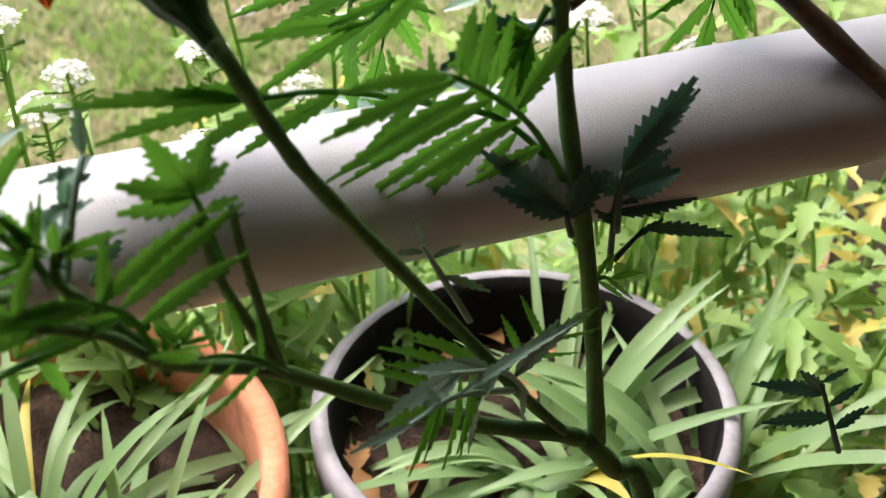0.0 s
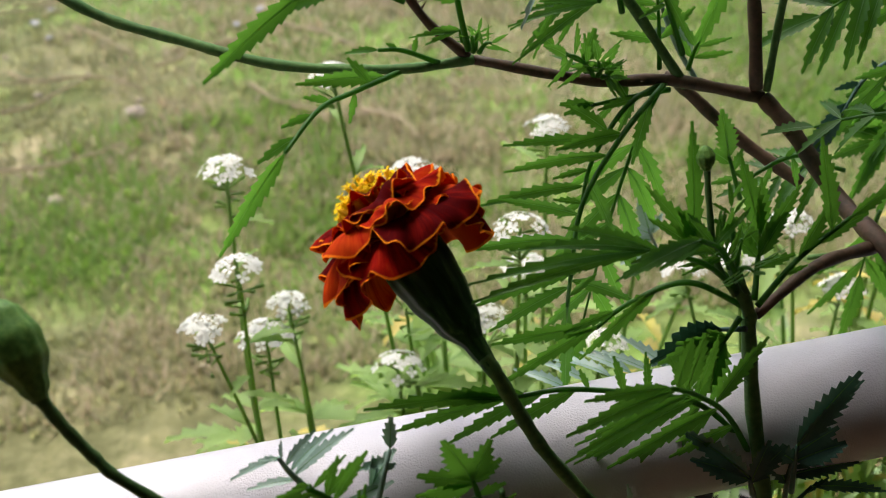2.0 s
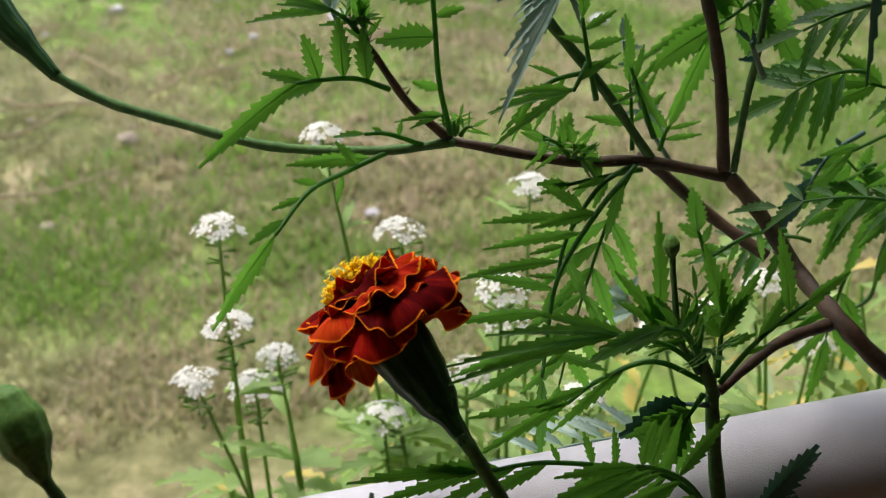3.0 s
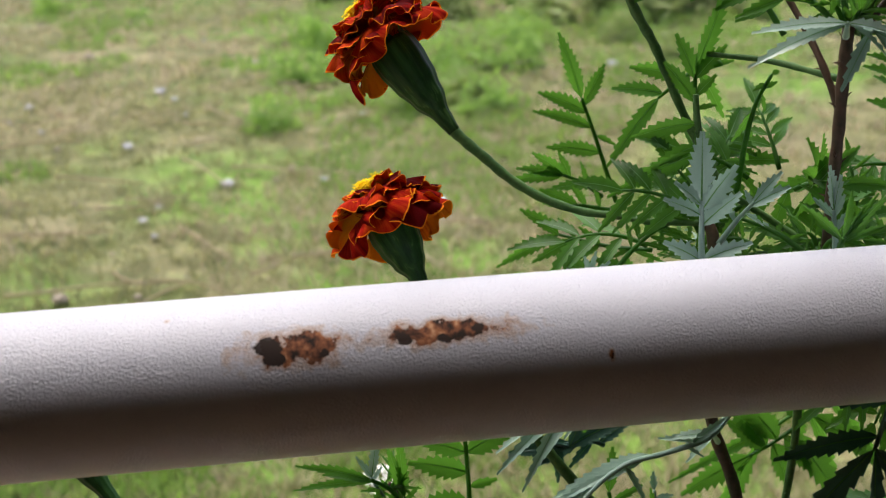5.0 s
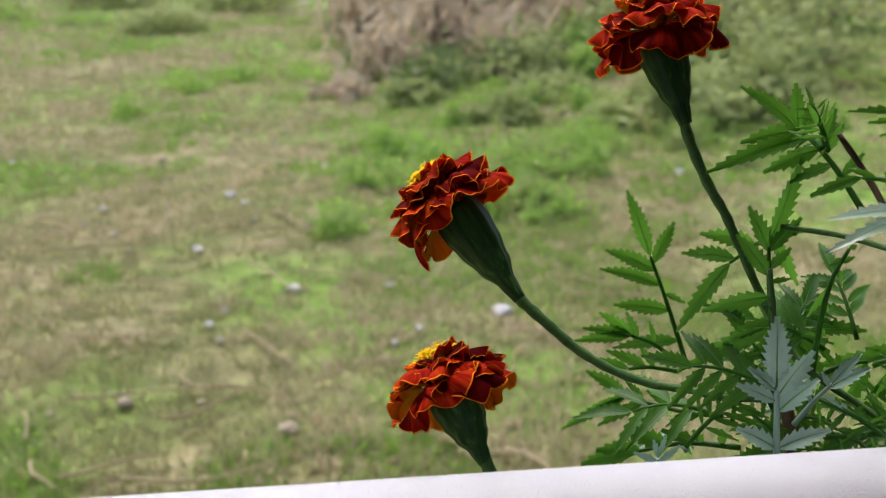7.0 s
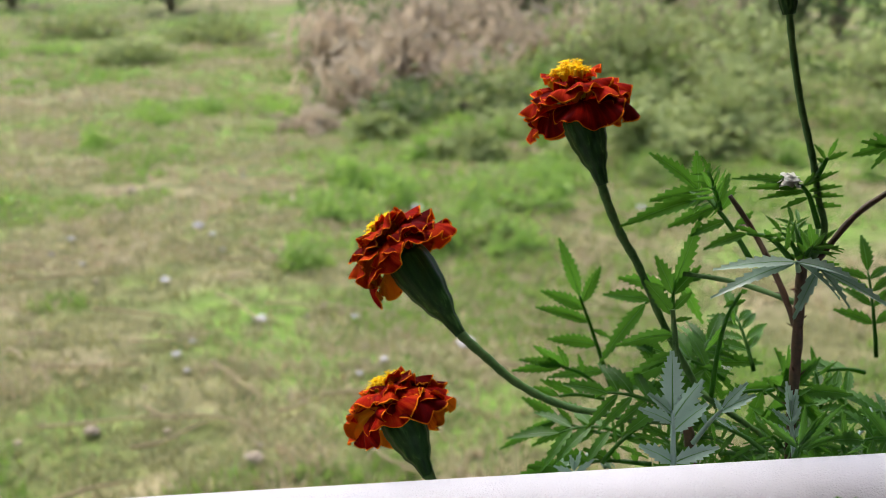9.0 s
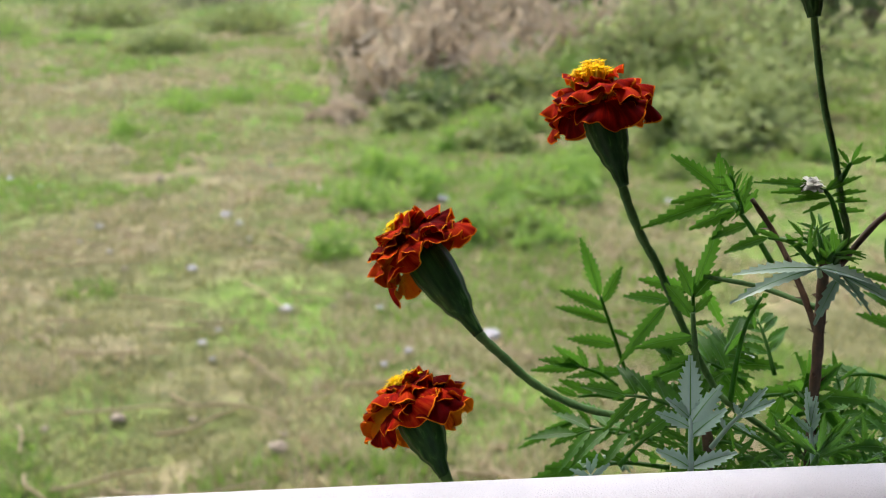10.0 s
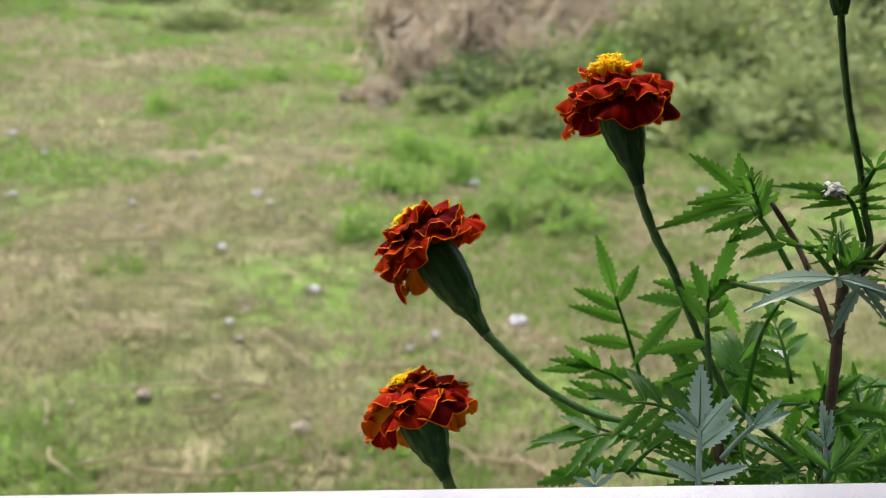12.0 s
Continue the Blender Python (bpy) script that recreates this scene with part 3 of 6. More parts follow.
stem("flower_stalk", [(0.0653, 0.1225, 1.1340), (0.0692, 0.1195, 1.1300), (0.0774, 0.115, 1.123), (0.0867, 0.111, 1.115), (0.0984, 0.107, 1.108), (0.1118, 0.101, 1.104), (0.1261, 0.095, 1.103), (0.1351, 0.088, 1.103), (0.156, 0.085, 1.102)], 0.0023, 0.0011, marigold)
stem("flower_stalk", [(0.1245, 0.1183, 1.2015), (0.1277, 0.116, 1.19), (0.1335, 0.113, 1.176), (0.1396, 0.11, 1.165), (0.1443, 0.107, 1.154), (0.1518, 0.102, 1.136), (0.1623, 0.096, 1.116), (0.1674, 0.09, 1.11), (0.186, 0.08, 1.098), (0.2, 0.067, 1.088)], 0.0021, 0.0012, marigold)
stem("flower_stalk", [(0.1797, 0.0665, 1.2735), (0.1803, 0.066, 1.27), (0.1833, 0.066, 1.254), (0.1869, 0.065, 1.237), (0.1902, 0.064, 1.225), (0.1929, 0.062, 1.213), (0.1951, 0.061, 1.201), (0.1977, 0.06, 1.19), (0.193, 0.06, 1.176)], 0.0013, 0.0013, marigold, bracts=4)
stem("branch", [(0.195, 0.06, 1.177), (0.209, 0.06, 1.195), (0.223, 0.06, 1.205)], 0.0013, 0.0011, marigold, STEM_RED)
stem("branch", [(0.1905, 0.0605, 1.150), (0.186, 0.07, 1.166), (0.18, 0.085, 1.183), (0.171, 0.09, 1.197)], 0.0014, 0.0010, marigold, STEM_RED, bracts=8)
stem("branch", [(0.192, 0.062, 1.16), (0.175, 0.085, 1.162), (0.157, 0.1, 1.162)], 0.0012, 0.0009, marigold)
stem("shoot", [(0.155, 0.085, 1.101), (0.152, 0.088, 1.131), (0.15, 0.09, 1.15)], 0.0014, 0.001, marigold, bracts=4)
stem("branch", [(0.149, 0.082, 0.932), (0.161, 0.089, 0.92), (0.183, 0.085, 0.898), (0.204, 0.07, 0.882)], 0.0024, 0.0028, marigold, STEM_RED)
stem("branch", [(0.203, 0.012, 0.885), (0.169, -0.005, 0.893), (0.141, -0.017, 0.886)], 0.0026, 0.0018, marigold, STEM_RED)
stem("branch", [(0.07, 0.086, 0.949), (0.055, 0.087, 0.965), (0.043, 0.086, 0.986), (0.033, 0.084, 1.003)], 0.002, 0.0011, marigold, STEM_RED, bracts=26)
stem("flower_stalk", [(0.1245, -0.006, 0.938), (0.1245, -0.009, 0.928), (0.126, -0.014, 0.909), (0.132, -0.018, 0.896)], 0.001, 0.0012, marigold)
stem("flower_stalk", [(-0.0824, -0.0495, 0.9258), (-0.0788, -0.052, 0.9188), (-0.0718, -0.055, 0.9074), (-0.0642, -0.058, 0.8983), (-0.034, -0.062, 0.868), (-0.024, -0.066, 0.865), (-0.009, -0.07, 0.867)], 0.0019, 0.0014, marigold)

# flower heads, from the neck of the calyx to its mouth
flower((0.0445, -0.0345, 0.8968), (0.0250, -0.004, 0.9275), 7, spread=1.30, turn=-8, counts=(8, 7, 7, 5), lean=(-0.08, 0.0, 0.16), disc_up=0.0020, radius=0.0108)
flower((0.0489, 0.082, 1.086), (0.0385, 0.098, 1.1065), 5, spread=0.98, turn=-6, counts=(7, 7, 6, 5), lean=(0.06, 0.0, 0.12), radius=0.0090)
flower((0.0670, 0.1210, 1.1320), (0.0450, 0.1400, 1.1620), 8, spread=1.04, dome=0.0026, turn=-8, counts=(7, 7, 7, 6), lean=(-0.25, 0.05, 0.10), radius=0.0096)
flower((0.1262, 0.1172, 1.1965), (0.1178, 0.1265, 1.2255), 12, spread=1.02, dome=0.0018, turn=-4, counts=(6, 6, 5, 4), disc_up=0.003, lean=(0.06, 0.0, 0.0), radius=0.0086)
flower((-0.073, 0.11, 0.984), (-0.1049, 0.1341, 1.0234), 15, spread=0.72)
flower((0.1803, 0.066, 1.27), (0.178, 0.0705, 1.294), 18, spread=1.0)

# closed buds
for root, top, r in (((-0.0821, -0.05, 0.9249), (-0.0905, -0.033, 0.9475), 0.0078), ((0.1245, -0.006, 0.937), (0.124, -0.004, 0.9455), 0.0030)):
    way = Vector(top) - Vector(root)
    ln = way.length
    bm = calyx_mesh(ln, r, r * 0.28, [(0, r * 0.28), (0.15, r * 0.55), (0.4, r * 0.95), (0.6, r), (0.85, r * 0.72), (0.96, r * 0.40), (1.0, r * 0.12)])
    ob = part("bud", bm, BUD, marigold, "closed green ribbed flower bud")
    ob.matrix_world = aim(root, way)

# leaves: stalk, then leaflets
leaf((0.116, -0.035, 0.777), (0.067, -0.07, 0.798), 5, 0.022, 40, "low")
leaf((0.118, -0.035, 0.774), (0.141, -0.05, 0.807), 2, 0.016, 10, "low")
leaf((0.148, -0.028, 0.794), (0.166, -0.03, 0.798), 2, 0.01, 50, "low")
leaf((0.046, -0.065, 0.821), (0.014, -0.09, 0.861), 3, 0.016, 30, "low")
leaf((0.163, -0.09, 1.142), (0.167, -0.09, 1.18), 1, 0.03, 10, "wide")
leaf((0.162, 0.04, 0.811), (0.058, 0.034, 0.829), 6, 0.024, 62, "silver")
leaf((0.143, 0.078, 0.927), (0.099, 0.06, 0.81), 6, 0.026, 10, "mid")
leaf((0.288, 0.13, 0.863), (0.259, 0.14, 0.854), 3, 0.03, 15, "mid")
leaf((0.264, 0.1, 0.843), (0.253, 0.1, 0.776), 3, 0.03, 10, "mid")
leaf((0.118, 0.08, 0.936), (0.092, 0.06, 0.962), 2, 0.014, 20, "mid")
leaf((0.12, 0.08, 0.935), (0.114, 0.07, 0.957), 2, 0.012, 10, "mid")
leaf((0.297, 0.1, 0.925), (0.281, 0.1, 0.838), 4, 0.024, 10, "mid")
leaf((0.146, 0.085, 0.934), (0.14, 0.08, 0.985), 3, 0.018, 10, "mid")
leaf((0.158, 0.085, 0.932), (0.165, 0.08, 0.959), 2, 0.014, 20, "mid")
# upper leaves, beyond the top rail
sprig([(0.1545, 0.2, 1.068), (0.1448, 0.2, 1.097), (0.1368, 0.2, 1.119)], [(1, 0.1239, 0.2, 1.154), (0.85, 0.1146, 0.2, 1.124), (0.68, 0.1122, 0.2, 1.115), (0.45, 0.12, 0.2, 1.097), (0.2, 0.1209, 0.2, 1.076), (0.9, 0.1485, 0.2, 1.137), (0.55, 0.1529, 0.2, 1.096)], "up", 0.3, 20)
sprig([(0.1447, 0.19, 1.075), (0.1347, 0.185, 1.084), (0.1242, 0.18, 1.09)], [(1, 0.0989, 0.18, 1.089), (1, 0.1022, 0.18, 1.095), (0.95, 0.1081, 0.1805, 1.103), (0.85, 0.1215, 0.1815, 1.102), (0.4, 0.1329, 0.186, 1.096)], "up", 0.24, 20)
sprig([(0.1455, 0.18, 1.072), (0.1317, 0.175, 1.077), (0.1209, 0.17, 1.079)], [(0.6, 0.1106, 0.174, 1.087), (0.4, 0.1258, 0.176, 1.088), (1, 0.1071, 0.17, 1.085), (0.2, 0.1374, 0.178, 1.085)], "up", 0.27, 20)
sprig([(0.1568, 0.15, 1.064), (0.1402, 0.16, 1.063), (0.1202, 0.17, 1.066)], [(1, 0.1004, 0.17, 1.081), (1, 0.1052, 0.17, 1.061), (0.97, 0.0935, 0.1694, 1.053), (0.85, 0.1085, 0.167, 1.055), (0.7, 0.1195, 0.164, 1.055), (0.55, 0.1276, 0.161, 1.057), (0.4, 0.1352, 0.158, 1.057), (0.25, 0.1399, 0.155, 1.059), (0.6, 0.126, 0.162, 1.073), (0.8, 0.1176, 0.166, 1.077)], "up", 0.25, 20)
sprig([(0.1471, 0.1, 1.076), (0.1287, 0.11, 1.074), (0.111, 0.12, 1.066)], [(1, 0.0910, 0.12, 1.062), (0.9, 0.0955, 0.118, 1.069), (0.7, 0.1057, 0.114, 1.078), (0.45, 0.1182, 0.109, 1.081), (0.3, 0.1298, 0.106, 1.082), (0.15, 0.14, 0.103, 1.084)], "up", 0.4, 20)
sprig([(0.1024, 0.0500, 1.096), (0.1017, 0.0500, 1.101)], [(1, 0.0998, 0.0500, 1.109), (1, 0.1044, 0.0500, 1.111), (0.6, 0.0929, 0.0500, 1.104), (0.6, 0.1099, 0.0500, 1.106)], "grey", 0.3, 20)
sprig([(0.1524, 0.0900, 1.128), (0.1521, 0.0950, 1.143), (0.1529, 0.1, 1.155)], [(1, 0.1666, 0.1, 1.191), (0.95, 0.1438, 0.0995, 1.173), (0.9, 0.1654, 0.0990, 1.167), (0.6, 0.1385, 0.0960, 1.163), (0.7, 0.161, 0.0970, 1.156), (0.35, 0.128, 0.0935, 1.134), (0.5, 0.1603, 0.0950, 1.144), (0.1, 0.1358, 0.0910, 1.123), (0, 0.1209, 0.0900, 1.113)], "up", 0.31, 20)
sprig([(0.1701, 0.12, 1.153), (0.1627, 0.135, 1.145), (0.1562, 0.15, 1.132)], [(1, 0.1378, 0.15, 1.106), (0.9, 0.1345, 0.147, 1.138), (0.6, 0.1381, 0.138, 1.149), (0.3, 0.1752, 0.129, 1.13), (0.2, 0.1782, 0.126, 1.152)], "up", 0.3, 20)
sprig([(0.1813, 0.0900, 1.17), (0.175, 0.0983, 1.182), (0.1687, 0.1067, 1.191), (0.1657, 0.115, 1.194)], [(1, 0.1438, 0.115, 1.212), (0.97, 0.1641, 0.1143, 1.213), (0.88, 0.1455, 0.112, 1.19), (0.72, 0.1332, 0.108, 1.181), (0.55, 0.1518, 0.1038, 1.181), (0.4, 0.1597, 0.1, 1.178), (0.8, 0.169, 0.11, 1.208), (0.5, 0.1789, 0.1025, 1.199), (0.55, 0.176, 0.1038, 1.205), (0.3, 0.1851, 0.0975, 1.189), (0.25, 0.1658, 0.0963, 1.174)], "up", 0.31, 20)
sprig([(0.1841, 0.0550, 1.18), (0.178, 0.0625, 1.187), (0.1716, 0.0700, 1.187)], [(1, 0.1553, 0.0700, 1.181), (0.75, 0.164, 0.0662, 1.191), (0.5, 0.1747, 0.0625, 1.191), (0.3, 0.18, 0.0595, 1.191), (0.2, 0.1832, 0.0580, 1.194)], "up", 0.24, 20)
sprig([(0.1955, 0.0600, 1.191), (0.1909, 0.0600, 1.203), (0.1872, 0.0600, 1.208)], [(1, 0.1606, 0.0600, 1.212), (0.9, 0.1668, 0.0600, 1.207), (0.7, 0.172, 0.0600, 1.203), (0.5, 0.1807, 0.0600, 1.199), (0.95, 0.1949, 0.0600, 1.214), (0.9, 0.2024, 0.0600, 1.213), (0.7, 0.2042, 0.0600, 1.207), (0.5, 0.2046, 0.0600, 1.203), (0.3, 0.204, 0.0600, 1.199)], "up", 0.17, 20)
sprig([(0.1963, 0.0600, 1.174), (0.1947, 0.0600, 1.179)], [(1, 0.1911, 0.0600, 1.195), (0.8, 0.1864, 0.0600, 1.186), (0.8, 0.1996, 0.0600, 1.189), (0.5, 0.1848, 0.0600, 1.181), (0.5, 0.2053, 0.0600, 1.176)], "up", 0.3, 20)
sprig([(0.1931, 0.0600, 1.211), (0.1966, 0.0600, 1.218)], [(1, 0.2007, 0.0600, 1.226), (0.8, 0.1906, 0.0600, 1.224), (0.7, 0.1919, 0.0600, 1.218), (0.9, 0.2047, 0.0600, 1.22)], "up", 0.28, 20)
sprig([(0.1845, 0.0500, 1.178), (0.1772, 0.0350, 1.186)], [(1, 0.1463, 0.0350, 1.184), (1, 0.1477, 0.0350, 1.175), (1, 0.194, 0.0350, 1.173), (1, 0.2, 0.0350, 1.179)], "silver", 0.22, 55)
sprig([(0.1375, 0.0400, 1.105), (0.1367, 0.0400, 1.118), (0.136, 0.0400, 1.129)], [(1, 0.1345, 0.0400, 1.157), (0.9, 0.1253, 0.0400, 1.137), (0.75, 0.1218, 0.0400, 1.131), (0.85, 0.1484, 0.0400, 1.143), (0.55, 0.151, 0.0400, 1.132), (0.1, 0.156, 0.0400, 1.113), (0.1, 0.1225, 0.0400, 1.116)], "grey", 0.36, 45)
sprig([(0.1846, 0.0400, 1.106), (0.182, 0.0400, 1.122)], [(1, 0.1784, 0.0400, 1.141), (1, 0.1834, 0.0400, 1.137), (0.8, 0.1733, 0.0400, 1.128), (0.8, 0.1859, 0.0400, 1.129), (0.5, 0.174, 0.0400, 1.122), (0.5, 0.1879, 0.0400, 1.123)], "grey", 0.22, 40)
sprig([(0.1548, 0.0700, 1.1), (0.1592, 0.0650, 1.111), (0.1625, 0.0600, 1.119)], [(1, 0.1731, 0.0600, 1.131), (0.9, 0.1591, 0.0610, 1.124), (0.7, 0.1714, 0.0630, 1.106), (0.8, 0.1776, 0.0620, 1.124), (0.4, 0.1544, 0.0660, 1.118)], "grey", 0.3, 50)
sprig([(0.1681, 0.0900, 1.11), (0.1699, 0.0900, 1.13), (0.1728, 0.0900, 1.145), (0.1781, 0.0900, 1.156)], [(1, 0.181, 0.0900, 1.157), (0.85, 0.1807, 0.0900, 1.153), (0.75, 0.1762, 0.0900, 1.143), (0.6, 0.1662, 0.0900, 1.132), (0.45, 0.172, 0.0900, 1.133), (0.25, 0.163, 0.0900, 1.124), (0.3, 0.1716, 0.0900, 1.124), (0.9, 0.1717, 0.0900, 1.15)], "up", 0.34, 20)
sprig([(0.2552, 0.13, 1.078), (0.2376, 0.13, 1.093), (0.2217, 0.13, 1.097)], [(1, 0.1833, 0.13, 1.092), (0.8, 0.2058, 0.13, 1.1), (0.6, 0.2267, 0.13, 1.086), (0.3, 0.2462, 0.13, 1.098), (0.5, 0.2467, 0.13, 1.083)], "up", 0.25, 20)
sprig([(0.1802, 0.12, 1.092), (0.1923, 0.12, 1.098), (0.2024, 0.12, 1.099)], [(1, 0.1969, 0.12, 1.081), (0.7, 0.1901, 0.12, 1.089), (1, 0.2147, 0.12, 1.102), (0.5, 0.1892, 0.12, 1.104)], "up", 0.36, 20)
sprig([(0.1799, 0.0300, 1.111), (0.1815, 0.0300, 1.116)], [(1, 0.1835, 0.0300, 1.135), (1, 0.1888, 0.0300, 1.129), (1, 0.1937, 0.0300, 1.133), (0.8, 0.1992, 0.0300, 1.134), (0.8, 0.1702, 0.0300, 1.123), (0.8, 0.165, 0.0300, 1.13), (0.6, 0.1978, 0.0300, 1.12), (0.6, 0.1921, 0.0300, 1.123)], "fork", 0.16, 20)
sprig([(0.1819, 0.0500, 1.1), (0.1714, 0.0600, 1.107), (0.1585, 0.0700, 1.111)], [(1, 0.1532, 0.0700, 1.114), (0.9, 0.1632, 0.0680, 1.101), (0.7, 0.1659, 0.0640, 1.113), (0.6, 0.1637, 0.0620, 1.1), (0.5, 0.1744, 0.0600, 1.111), (0.3, 0.1664, 0.0560, 1.099), (0.3, 0.1801, 0.0560, 1.107)], "fork", 0.18, 20)
sprig([(0.2109, 0.0500, 1.099), (0.2078, 0.0500, 1.106)], [(1, 0.2021, 0.0500, 1.116), (1, 0.2132, 0.0500, 1.116), (0.7, 0.199, 0.0500, 1.106), (0.8, 0.2075, 0.0500, 1.123)], "fork", 0.22, 20)
# leaves on the long side branch between the rails
sprig([(0.0689, 0.0800, 0.9538), (0.0649, 0.0787, 0.9772), (0.0638, 0.0775, 1.002), (0.0626, 0.0762, 1.021), (0.0615, 0.0750, 1.036)], [(0.82, 0.0432, 0.0759, 1.045), (0.7, 0.0432, 0.0765, 1.026), (0.57, 0.0393, 0.0771, 1.016), (0.4, 0.0417, 0.0780, 0.995), (0.22, 0.0543, 0.0789, 0.9774), (0.7, 0.0844, 0.0765, 1.029), (0.52, 0.0755, 0.0774, 1.004), (0.85, 0.0775, 0.0757, 1.047), (1, 0.0593, 0.0750, 1.056), (1, 0.0697, 0.0750, 1.052)], "mid", 0.42, 10)
sprig([(0.0397, 0.0840, 0.9914), (0.0335, 0.0810, 1.002), (0.0263, 0.0780, 1.009)], [(1, -0.0042, 0.0780, 1.019), (0.95, -0.0039, 0.0783, 1.007), (0.9, 0.0072, 0.0786, 1.013), (0.5, 0.0219, 0.0810, 1.002)], "mid", 0.17, 30)
sprig([(0.0408, 0.0840, 0.9848), (0.0388, 0.0800, 0.9981)], [(1, 0.0320, 0.0800, 1.026), (0.95, 0.0371, 0.0802, 1.031), (0.8, 0.0456, 0.0808, 1.003), (0.6, 0.0286, 0.0816, 0.9918), (0.7, 0.0303, 0.0812, 1.001)], "mid", 0.22, 10)
sprig([(0.0301, 0.0800, 1), (0.0266, 0.0800, 1.009)], [(1, 0.0299, 0.0800, 1.031), (0.8, 0.0203, 0.0800, 1.02), (0.9, 0.0311, 0.0800, 1.014)], "grey", 0.2, 30)
sprig([(0.0464, 0.0820, 0.9745), (0.0334, 0.0753, 0.9828), (0.0191, 0.0687, 0.9866), (0.0103, 0.0620, 0.989)], [(1, -0.0240, 0.0620, 0.9624), (0.82, -0.0016, 0.0656, 0.993), (0.66, 0.0140, 0.0688, 1.007), (0.42, 0.0279, 0.0736, 1.011), (0.22, 0.0367, 0.0776, 1.004), (0.6, 0.0021, 0.0700, 0.9802)], "mid", 0.34, 15)
sprig([(0.0456, 0.0860, 0.9471), (0.0249, 0.0707, 0.9479), (0.0101, 0.0553, 0.9499), (-0.0045, 0.0400, 0.9428)], [(1, -0.0274, 0.0400, 0.9111), (0.9, -0.0127, 0.0446, 0.9382), (0.72, -0.0034, 0.0529, 0.9459), (0.55, 0.0051, 0.0607, 0.9524), (0.32, 0.0224, 0.0713, 0.9372), (0.1, 0.0048, 0.0814, 0.948), (0.2, 0.0234, 0.0768, 0.9598)], "mid", 0.3, 15)
sprig([(0.0589, 0.0850, 0.9485), (0.0450, 0.0825, 0.9562), (0.0358, 0.0800, 0.9585)], [(1, 0.0237, 0.0800, 0.9587), (0.6, 0.0385, 0.0820, 0.96), (0.3, 0.0511, 0.0835, 0.9613)], "mid", 0.26, 40)
sprig([(0.0683, 0.0850, 0.9558), (0.0666, 0.0820, 0.9615)], [(1, 0.0540, 0.0820, 0.9571), (1, 0.0565, 0.0820, 0.963), (0.8, 0.0475, 0.0826, 0.9603)], "mid", 0.12, 20)
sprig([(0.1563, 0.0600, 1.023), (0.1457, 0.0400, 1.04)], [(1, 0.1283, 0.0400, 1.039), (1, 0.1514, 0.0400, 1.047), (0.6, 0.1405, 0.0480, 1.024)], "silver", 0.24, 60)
sprig([(0.0965, 0.0850, 1.014), (0.1054, 0.0850, 1.011)], [(1, 0.0810, 0.0850, 1.01), (0.8, 0.0909, 0.0850, 1.003), (1, 0.1109, 0.0850, 1.024), (1, 0.13, 0.0850, 1.022), (0.5, 0.1009, 0.0850, 0.9971)], "dark", 0.29, 20)
sprig([(0.2019, 0.0200, 1.067), (0.1736, -0.0200, 1.068)], [(0.95, 0.1478, -0.0180, 1.031), (0.8, 0.1451, -0.0120, 1.062), (0.35, 0.1531, 0.0060, 1.072), (1, 0.1803, -0.0200, 1.006), (0.95, 0.1926, -0.0180, 1.038), (0.4, 0.2107, 0.0040, 1.055), (0.7, 0.2074, -0.0080, 1.043)], "dark", 0.34, 20)
sprig([(0.266, 0.15, 0.9886), (0.2359, 0.15, 0.9782), (0.2173, 0.15, 0.9663)], [(1, 0.1925, 0.15, 0.9171), (0.95, 0.1746, 0.15, 0.943), (0.7, 0.2019, 0.15, 1.003), (0.6, 0.2013, 0.15, 0.9926), (0.8, 0.2052, 0.15, 0.9776), (0.5, 0.2565, 0.15, 0.9287), (0.3, 0.2748, 0.15, 0.9444), (0.6, 0.2331, 0.15, 0.9499), (0.2, 0.2732, 0.15, 0.978)], "mid", 0.28, 10)
sprig([(0.3051, 0.11, 0.9234), (0.2829, 0.105, 0.9336), (0.2618, 0.1000, 0.942)], [(1, 0.2226, 0.1000, 0.9463), (0.9, 0.2402, 0.101, 0.9324), (0.8, 0.2441, 0.102, 0.9588), (0.5, 0.276, 0.105, 0.962), (0.4, 0.2745, 0.106, 0.9182), (0.3, 0.2918, 0.107, 0.9472)], "mid", 0.34, 20)
sprig([(0.3193, 0.12, 0.9131), (0.2892, 0.11, 0.9138), (0.258, 0.1000, 0.9106)], [(1, 0.2229, 0.1000, 0.8719), (0.9, 0.2437, 0.102, 0.9088), (0.6, 0.3011, 0.108, 0.88), (0.7, 0.2971, 0.106, 0.8511), (0.35, 0.3186, 0.113, 0.8595), (0.5, 0.2758, 0.11, 0.9248)], "mid", 0.3, 15)
sprig([(0.1488, 0.0780, 0.9322), (0.1284, 0.0720, 0.9269), (0.1123, 0.0660, 0.9087), (0.1058, 0.0600, 0.8914)], [(1, 0.0998, 0.0600, 0.8751), (0.85, 0.0660, 0.0627, 0.8982), (0.7, 0.0965, 0.0654, 0.9036), (0.5, 0.101, 0.0690, 0.9334), (0.55, 0.0772, 0.0681, 0.9193), (0.3, 0.1165, 0.0726, 0.9258), (0.8, 0.1208, 0.0636, 0.877)], "mid", 0.22, 15)
sprig([(0.1221, 0.0750, 0.9782), (0.1149, 0.0700, 0.9694)], [(1, 0.0921, 0.0700, 0.9727), (1, 0.0820, 0.0700, 0.9656), (0.8, 0.0854, 0.0710, 0.9506), (0.7, 0.1358, 0.0715, 0.9829)], "mid", 0.17, 30)
